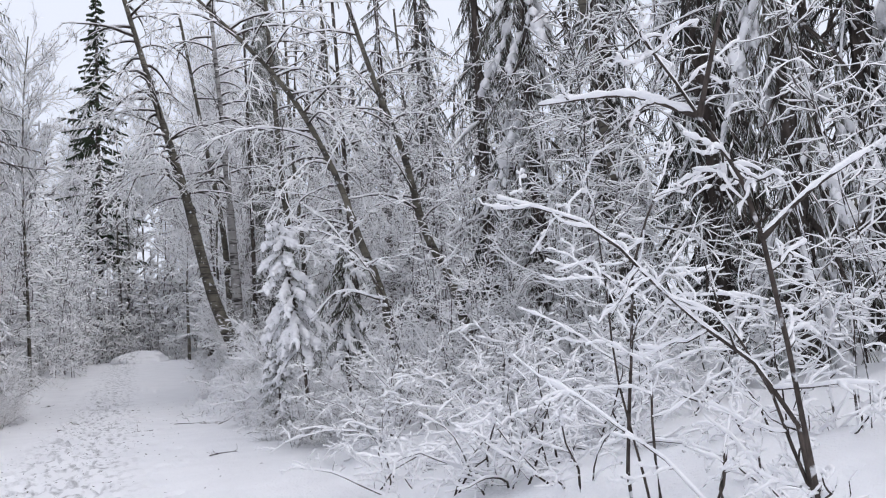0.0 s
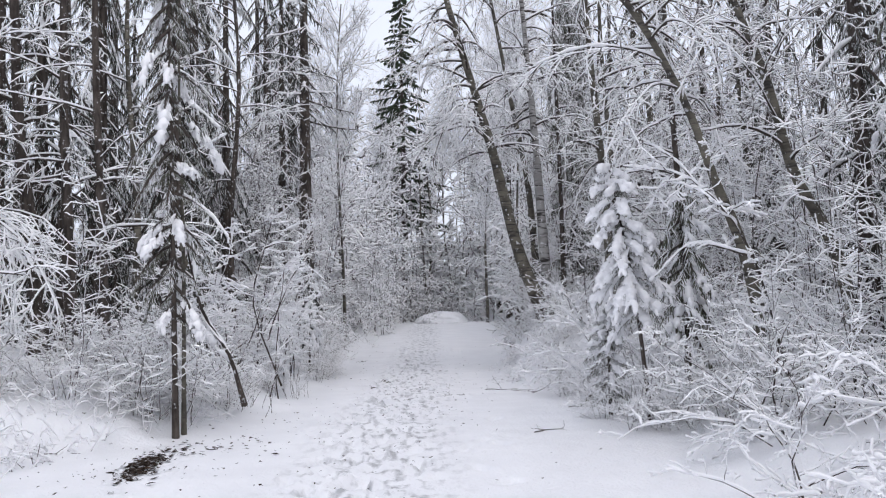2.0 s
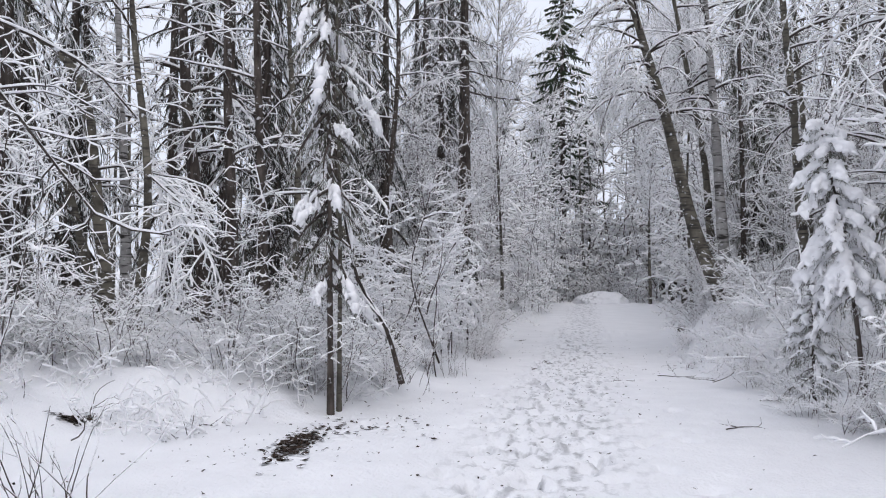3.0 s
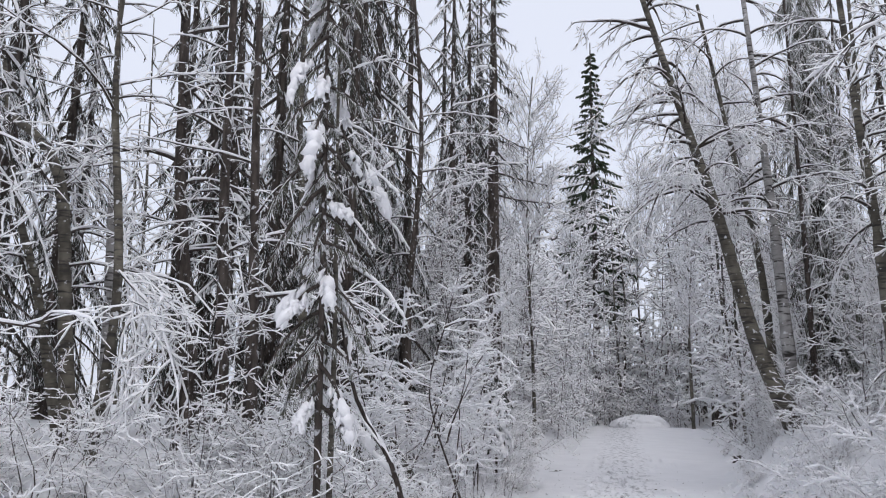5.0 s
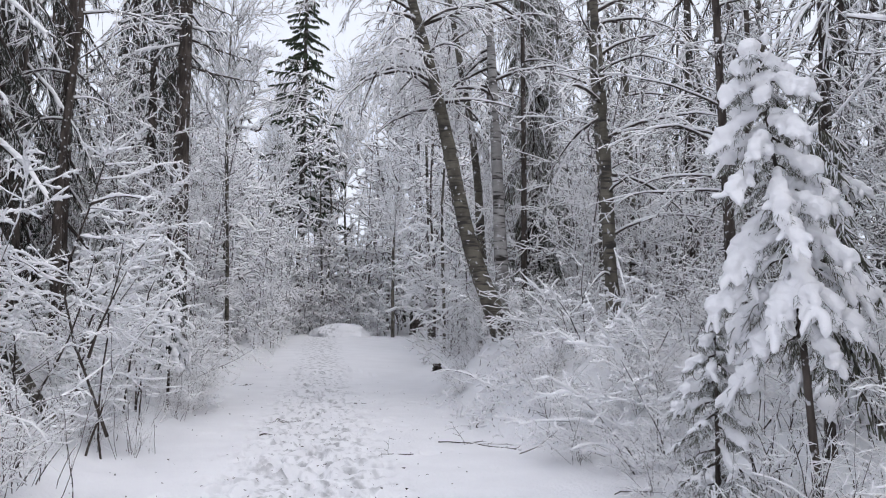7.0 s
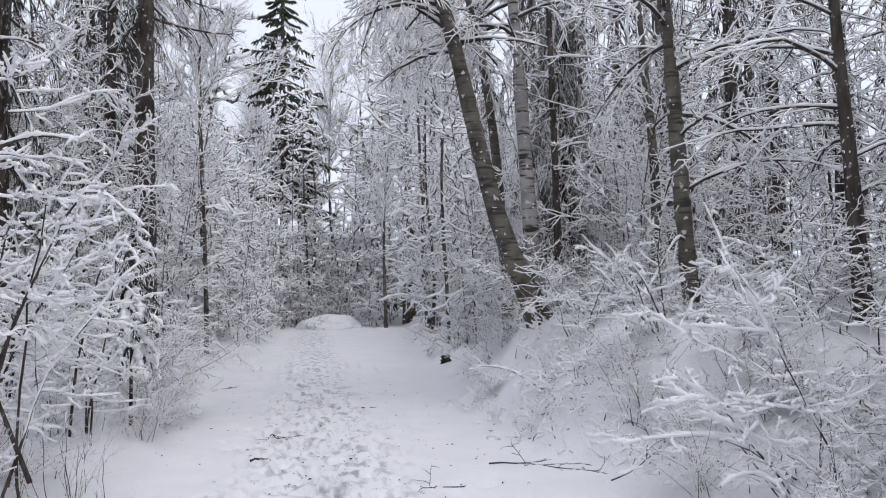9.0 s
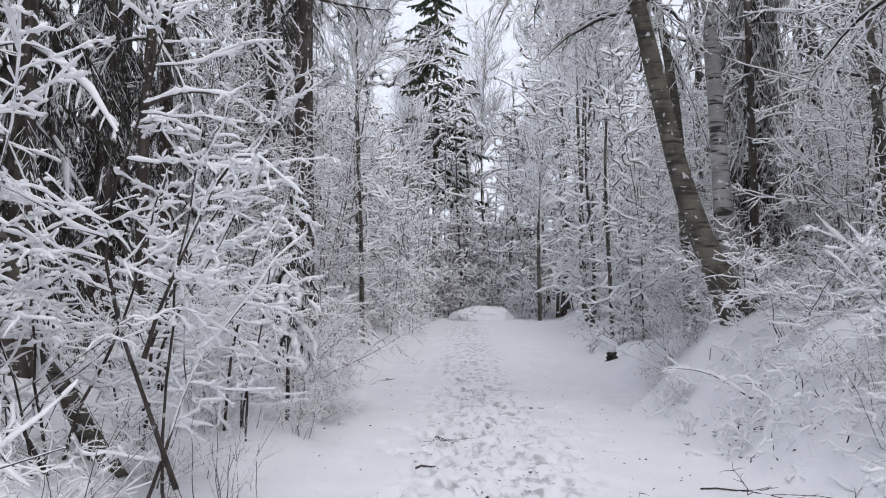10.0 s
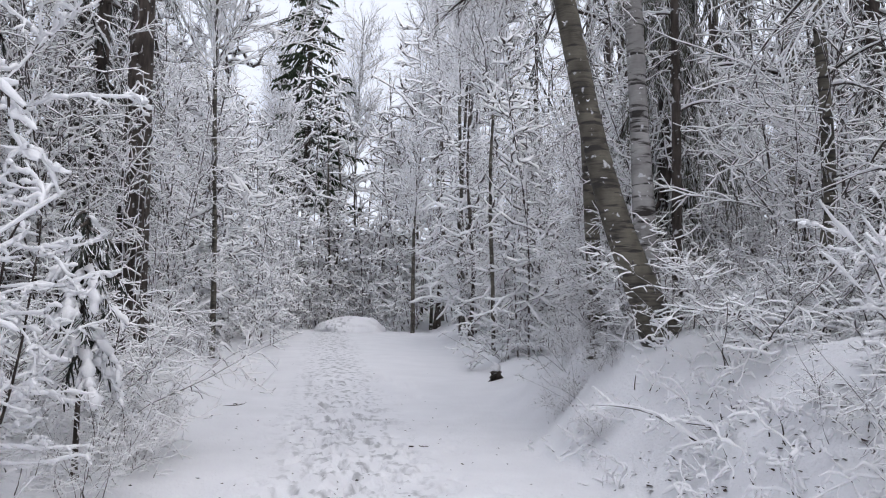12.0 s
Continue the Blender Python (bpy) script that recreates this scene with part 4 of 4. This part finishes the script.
CROWN = ((4.0, 0.62, 0.26, 0.5, 5, 0.14, 0.08, 0.0, 0.5), (3.6, 0.6, 0.42, 0.6, 4, 0.18, 0.03, 0.0, 0.15), (3.6, 0.6, 0.45, 0.7, 3, 0.2, 0.0, 0.0, 0.15))
bare = [make_shrub(460 + k, 1, 17.0 + 1.8 * k, 0.04, CROWN, 0.1, 0.011, False, x, y, "tall bare tree with a fine snowy crown against the sky", "tree", group="bare trees", name="bare_tree", wood=BARK_OLIVE, stem_pull=0.05, crook=0.05)
        for k, (x, y) in enumerate(((-6.2, 52.0), (-4.2, 70.0), (1.8, 74.0)))]
for x, y, big in ((-8.5, 47.0, 0.9), (-5.4, 57.0, 0.9), (-7.4, 62.0, 1.1), (-0.8, 72.0, 1.0), (-2.9, 79.0, 1.15), (0.6, 82.0, 1.2), (3.6, 70.0, 1.1), (4.6, 62.0, 1.05), (5.8, 54.0, 0.95), (5.0, 78.0, 1.25), (-5.8, 76.0, 1.25), (7.4, 68.0, 1.2), (-9.2, 70.0, 1.2), (-10.5, 58.0, 1.1), (8.6, 48.0, 0.95), (2.4, 88.0, 1.3), (-6.6, 42.0, 0.8), (6.2, 44.5, 0.8), (9.5, 58.0, 1.1), (-4.4, 64.0, 1.1), (1.6, 66.0, 0.95), (-4.3, 37.5, 0.85), (-5.4, 45.0, 0.9), (-6.2, 51.0, 1.0), (3.9, 39.0, 0.85), (4.0, 48.0, 1.0), (3.3, 56.0, 1.0), (-4.9, 72.0, 1.25), (0.9, 69.0, 1.15)):
    place(r.choice(bare), x, y, r.uniform(0, 360), big, r.uniform(0.95, 1.1))

for k in range(16):
    place(r.choice(far_bushes), -5 + 1.0 * k + r.gauss(0, 0.3), r.uniform(73, 77), r.uniform(0, 360), r.uniform(1.1, 1.7), 1.3)

for x, y, big in ((-6.4, 60.5, 1.4), (-4.8, 62.5, 1.5), (-3.4, 64.0, 1.35), (-1.9, 63.0, 1.3), (-0.4, 65.0, 1.45), (1.2, 64.0, 1.5), (2.9, 67.0, 1.6), (4.3, 65.0, 1.5), (6.0, 63.0, 1.6), (-5.6, 68.0, 1.7), (-0.9, 70.0, 1.6), (3.6, 60.0, 1.2)):
    place(r.choice(far_tall), x, y, r.uniform(0, 360), big, r.uniform(0.95, 1.15))

# ---- the wood behind ----
WOOD = ((2.2, 0.7, 0.4, 0.45, 5, 0.12, -0.35, 0.0, 0.15), (4.0, 0.6, 0.5, 0.6, 3, 0.12, -0.6, 0.0, 0.1))
deep = [make_birch(500 + k, ((x, y, 0.5), (x + 0.2, y, 3.5), (x + 0.1 * k, y + 0.2, 7), (x - 0.2, y, 11 + k)), 0.09 + 0.02 * k, m, "tall leafless tree with snowy twigs in the wood", limbs=24, first=0.2, reach=2.2, cfg=WOOD, detail=False, snow=0.017, group="trees in the wood")
        for k, (x, y, m) in enumerate(((-8.0, 31.0, BARK_SPRUCE), (8.0, 24.0, BARK_OLIVE), (6.0, 36.0, BARK_SPRUCE)))]
dark = [make_spruce(510 + k, x, y, 13 + 2 * k, 0.17, 2.1, "dark spruce in the wood with dusted boughs", first=0.06, boughs=66, droop=0.75, snowy=0.2, fingers=15, hang=24, pad=0.035, group="spruces in the wood", shape=2.2, sub=3, fat=0.013, weep=-0.25, sag=0.9, hfat=0.011, flen=0.6)
        for k, (x, y) in enumerate(((-8.4, 20.5), (8.8, 18.0), (-7.4, 24.0)))]
taken = [(-8.4, 20.5), (8.8, 18.0), (-7.4, 24.0)]


def scatter(kinds, count, y0, y1, off0, off1, gap):
    """Trees strewn over the wood on both sides, none too close to another."""
    done = 0
    for k in range(count * 4):
        y, right = r.uniform(y0, y1), k % 2
        off = r.uniform(off0, off1)
        if right and 12 < y < 26 and off < 4.6:
            continue
        if not right and y < 25 and kinds is not dark:
            continue
        x = edge(y, right) + (off if right else -off)
        if done >= count or (y < 5 and abs(x) < 5) or any((x - a) ** 2 + (y - b) ** 2 < gap for a, b in taken):
            continue
        taken.append((x, y))
        done += 1
        place(r.choice(kinds), x, y, r.uniform(0, 360), r.uniform(0.8, 1.15), r.uniform(0.9, 1.2))


for x, y in ((-6.6, 27.5), (-7.0, 34.0), (-8.2, 29.5), (10.2, 12.6), (10.6, 9.4), (11.5, 14.5), (-9.4, 21.5), (-10.2, 15.6), (-6.6, 22.6), (-9.0, 24.0), (-12.0, 18.4), (-11.0, 11.5), (-6.3, 38.0), (6.8, 40.0), (7.4, 16.8), (9.2, 11.4), (10.4, 7.6), (12.2, 5.6), (12.6, 11.0), (9.3, 14.8), (13.2, 8.2), (14.5, 5.0), (8.8, 29.2), (-13.0, 15.0), (-12.6, 21.0), (-7.7, 25.6)):
    taken.append((x, y))
    place(r.choice(dark), x, y, r.uniform(0, 360), r.uniform(0.9, 1.1), r.uniform(1.0, 1.25))
for x, y in ((8.3, 8.6), (10.0, 5.2), (11.5, 9.0)):
    taken.append((x, y))
    place(clumped, x, y, r.uniform(0, 360), r.uniform(0.95, 1.1), 1.1)
for x, y in ((-14.5, 12.5), (-16.0, 15.5), (-15.0, 18.5), (-17.5, 13.0), (-18.0, 18.0), (-16.5, 21.5), (-20.0, 15.5), (-19.5, 22.0), (-14.0, 23.5), (-13.0, 26.5), (-21.0, 12.0), (-17.5, 25.0)):
    taken.append((x, y))
    place(r.choice(dark), x, y, r.uniform(0, 360), r.uniform(0.9, 1.1), r.uniform(0.9, 1.1))
for x, y in ((-7.3, 26.6), (-8.4, 28.6), (-6.5, 33.2), (-6.2, 36.6), (7.5, 33.0), (9.5, 36.0), (11.0, 31.0), (6.4, 45.0), (12.0, 40.0), (13.0, 21.0), (15.0, 17.0), (14.5, 25.0), (11.8, 18.4), (17.0, 20.0), (16.0, 13.0), (12.4, 14.6), (13.5, 28.0), (8.6, 42.0), (-9.2, 35.0), (-8.0, 41.0), (-11.0, 30.0)):
    taken.append((x, y))
    place(r.choice(dark), x, y, r.uniform(0, 360), r.uniform(0.95, 1.15), r.uniform(1.1, 1.35))
scatter(dark, 22, 12, 48, 6.0, 14, 3.5)
scatter(dark, 8, 46, 90, 7.0, 18, 5.0)
scatter(dark, 5, -14, 2, 3.0, 12, 5.0)
for k in range(8):
    place(r.choice(deep), r.uniform(-13, 15), r.uniform(70, 84), r.uniform(0, 360), r.uniform(1.05, 1.35), 1.1)
for x, y, big in ((3.9, 44.5, 0.9), (4.4, 49.0, 1.0), (5.4, 52.5, 1.05), (6.2, 56.5, 1.15), (4.9, 60.5, 1.4), (7.2, 61.0, 1.4), (2.8, 71.0, 1.5)):
    place(r.choice(deep), x, y, r.uniform(0, 360), big, 1.1)
for x, y, big in ((5.6, 57.0, 1.45), (4.9, 47.5, 1.3), (5.4, 64.5, 1.6), (6.6, 61.5, 1.6)):
    place(r.choice(far_tall), x, y, r.uniform(0, 360), big, 1.25)
scatter(deep, 24, 12, 60, 3.6, 12, 1.5)
scatter(thin, 24, 4, 34, 3.0, 8, 1.0)
scatter(tall, 12, 13, 24, 2.6, 8, 1.2)
scatter(tall, 16, 22, 36, 2.6, 8, 1.2)


def distant_forest():
    """The far wood, too dense to count."""
    q = random.Random(77)
    ob = thing("distant_forest", 0, 0, "far snowy forest of bare trees and spruces", "forest", kind="stuff", z=0.0)
    trunks, tops = [], []
    for _ in range(560):
        a, d = q.uniform(0, 2 * math.pi), q.uniform(22, 65)
        x, y = d * math.sin(a), 25 + d * 1.25 * math.cos(a)
        if -9 < x < 11 and -20 < y < 62:
            continue
        z, h = ground_at(x, y), q.uniform(9, 19)
        t = trunk_line([(x, y, z), (x + q.gauss(0, 0.4), y, z + h * 0.5), (x + q.gauss(0, 0.8), y, z + h)], q.uniform(0.05, 0.12), 5, 0.2)
        trunks.append(t)
        for _ in range(32):
            p, d3 = along(t[0], q.uniform(0.08, 1))
            b = q.uniform(0, 2 * math.pi)
            tops.append(stalk(q, p, (math.cos(b), math.sin(b), q.uniform(-0.5, 0.6)), q.uniform(0.7, 2.0), 0.06, 3, 0.25, -0.5, 0.4))
    part("far_trunk_row", trunks, 4, BARK_OLIVE, ob)
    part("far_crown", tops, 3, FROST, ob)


distant_forest()


# ---- small things on the snow ----
def snow_mound(x, y):
    ob = new("snow_mound")
    bm = bmesh.new()
    bmesh.ops.create_icosphere(bm, subdivisions=5, radius=1)
    for v in bm.verts:
        s = noise.noise(v.co * 1.7) * 0.14 + noise.noise(v.co * 5) * 0.05
        v.co = Vector((v.co.x * 1.8, v.co.y * 1.8, v.co.z * 0.8)) * (1 + s)
    for f in bm.faces:
        f.smooth = True
    me = bpy.data.meshes.new("snow_mound")
    bm.to_mesh(me)
    bm.free()
    me.materials.append(SNOW_GROUND)
    ob.matrix_basis = pose(x, y, ground_at(x, y) - 0.05)
    heap = new("mound_body", me)
    heap.parent = ob
    tagged(ob, "rounded heap of snow at the end of the path", "snow heap")


snow_mound(0.2, 57.5)


def fallen(name, seed, x, y, length, turn, thick, label, cfg=None, rise=0.05):
    """A dead branch lying on the snow, forked, partly sunk."""
    q = random.Random(seed)
    ob = thing(name, x, y, label, "branch", z=ground_at(x, y) + 0.015, turn=turn)
    main = stalk(q, (0, 0, 0), (1, 0, rise), length, thick * 0.8, 11, 0.34, -0.1)
    lines = [[], []]
    fork(q, lines, main, 0, cfg or ((6, 0.8, 0.42, 0.7, 6, 0.3, 0.25, 0.4, 0.15), (6, 0.7, 0.45, 0.8, 4, 0.28, 0.1, 0.4, 0.3)))
    every = [main, *lines[0], *lines[1]]
    every = [([(a, b, max(c, -0.01)) for a, b, c in p], rd) for p, rd in every]
    part("main_twig", [every[0]], 6, BARK_TWIG, ob, kind="")
    part("side_growth", every[1:], 4, BARK_TWIG, ob)
    return ob


fallen("fallen_twig", 601, -1.75, 21.0, 0.7, 25, 0.016, "small dark forked twig lying on the snow", rise=0.3)
fallen("fallen_branch", 602, 0.75, 20.1, 1.5, -8, 0.011, "thin crooked dead branch lying on the snow")
fallen("fallen_branch", 603, 1.0, 13.4, 0.8, 40, 0.01, "thin forked branch sticking out of the snow", rise=0.4)
fallen("fallen_branch", 604, 1.9, 16.2, 1.3, 35, 0.008, "long bare twig lying on the snow", cfg=((1, 0.6, 0.3, 0.6, 4, 0.1, 0, 0.5, 0.3),))
fallen("fallen_branch", 605, 0.35, 19.0, 0.8, 150, 0.008, "thin bare twig lying on the snow")
fallen("fallen_twig", 606, -1.75, 22.4, 1.0, 40, 0.012, "thin bare twig lying on the snow", rise=0.3)
fallen("fallen_twig", 607, -2.8, 30.3, 0.45, 0, 0.012, "short dark stick on the snow")
fallen("fallen_twig", 608, -0.2, 25.9, 0.4, -30, 0.012, "short dark stick on the snow")
fallen("fallen_twig", 610, -5.6, 10.9, 0.8, 10, 0.009, "thin bare twig lying on the snow")
fallen("fallen_twig", 611, -3.0, 12.7, 0.5, -10, 0.009, "thin bare twig lying on the snow")
fallen("fallen_twig", 612, -5.0, 12.4, 0.5, 60, 0.009, "thin bare twig lying on the snow", rise=0.3)
fallen("fallen_branch", 609, 1.6, 18.8, 1.0, 15, 0.009, "thin bare branch lying at the foot of the bank")


def litter_patch(seed, x, y, wide, deep, turn, count, label, size=1.0):
    """Bare earth with dead leaves where the snow is kicked away."""
    q = random.Random(seed)
    ob = thing("leaf_litter", x, y, label, "leaf litter", turn=turn, kind="stuff", z=0.0)
    ob.matrix_basis = pose(x, y, 0, 0, 0, turn)
    verts, quads = [], []
    co, si = math.cos(radians(turn)), math.sin(radians(turn))
    for _ in range(count):
        u, v = q.gauss(0, wide), q.gauss(0, deep)
        z = ground_at(x + u * co - v * si, y + u * si + v * co) + q.uniform(0.0, 0.012)
        s, a = q.uniform(0.015, 0.055) * size, q.uniform(0, 6.28)
        k = len(verts)
        for j in range(4):
            b = a + j * math.pi / 2
            verts.append((u + s * math.cos(b) * (1 if j % 2 else 0.55), v + s * math.sin(b) * (1 if j % 2 else 0.55), z + q.uniform(0, 0.02)))
        quads.append((k, k + 1, k + 2, k + 3))
    leaf = new("leaves", quad_mesh("leaves", verts, quads, LITTER))
    leaf.parent = ob


litter_patch(701, -3.5, 11.6, 0.5, 0.1, 98, 520, "dark patch of dead leaves showing through the snow")
litter_patch(702, -3.2, 12.9, 0.5, 0.4, -10, 70, "scattered dead leaves on the snow")
litter_patch(703, -6.1, 11.7, 0.11, 0.075, 0, 260, "dark patch of earth and dead leaves in the snow")
litter_patch(709, -1.0, 18.5, 0.5, 4.0, 0, 120, "dark crumbs of bark on the trodden path", 0.5)
litter_patch(710, -4.6, 11.6, 1.2, 0.8, 0, 120, "bits of bark and twig scattered on the snow", 0.5)
litter_patch(704, -0.9, 18.0, 1.0, 8.0, 0, 420, "bits of bark and twig scattered on the snow", 0.5)
litter_patch(705, -2.8, 14.0, 0.9, 2.4, 0, 120, "bits of bark and twig scattered on the snow", 0.5)
litter_patch(706, 2.0, 21.9, 0.3, 0.3, 0, 50, "dark dead leaves under the snowy undergrowth")
litter_patch(707, 2.4, 20.9, 0.4, 0.25, 0, 50, "dark dead leaves under the snowy undergrowth")
litter_patch(708, 2.3, 23.0, 0.3, 0.3, 0, 40, "dark dead leaves under the snowy undergrowth")


def stump(x, y):
    """A low dark stump with ragged sides and a cap of snow."""
    q = random.Random(41)
    ob = thing("tree_stump", x, y, "low dark rotten stump with a cap of snow", "stump")
    pts = [(0, 0, -0.05), (0.01, 0, 0.08), (0.0, 0.01, 0.2), (0.0, 0.0, 0.26)]
    part("stump_body", [(pts, [0.22, 0.17, 0.15, 0.02])], 11, BARK_SPRUCE, ob, kind="")
    part("snow_cap", [lump(q, (0, 0, 0.27), (1, 0.2, 0), 0.14, 1.0)], 9, SNOW, ob, "rounded cap of snow", kind="")


stump(2.67, 34.2)
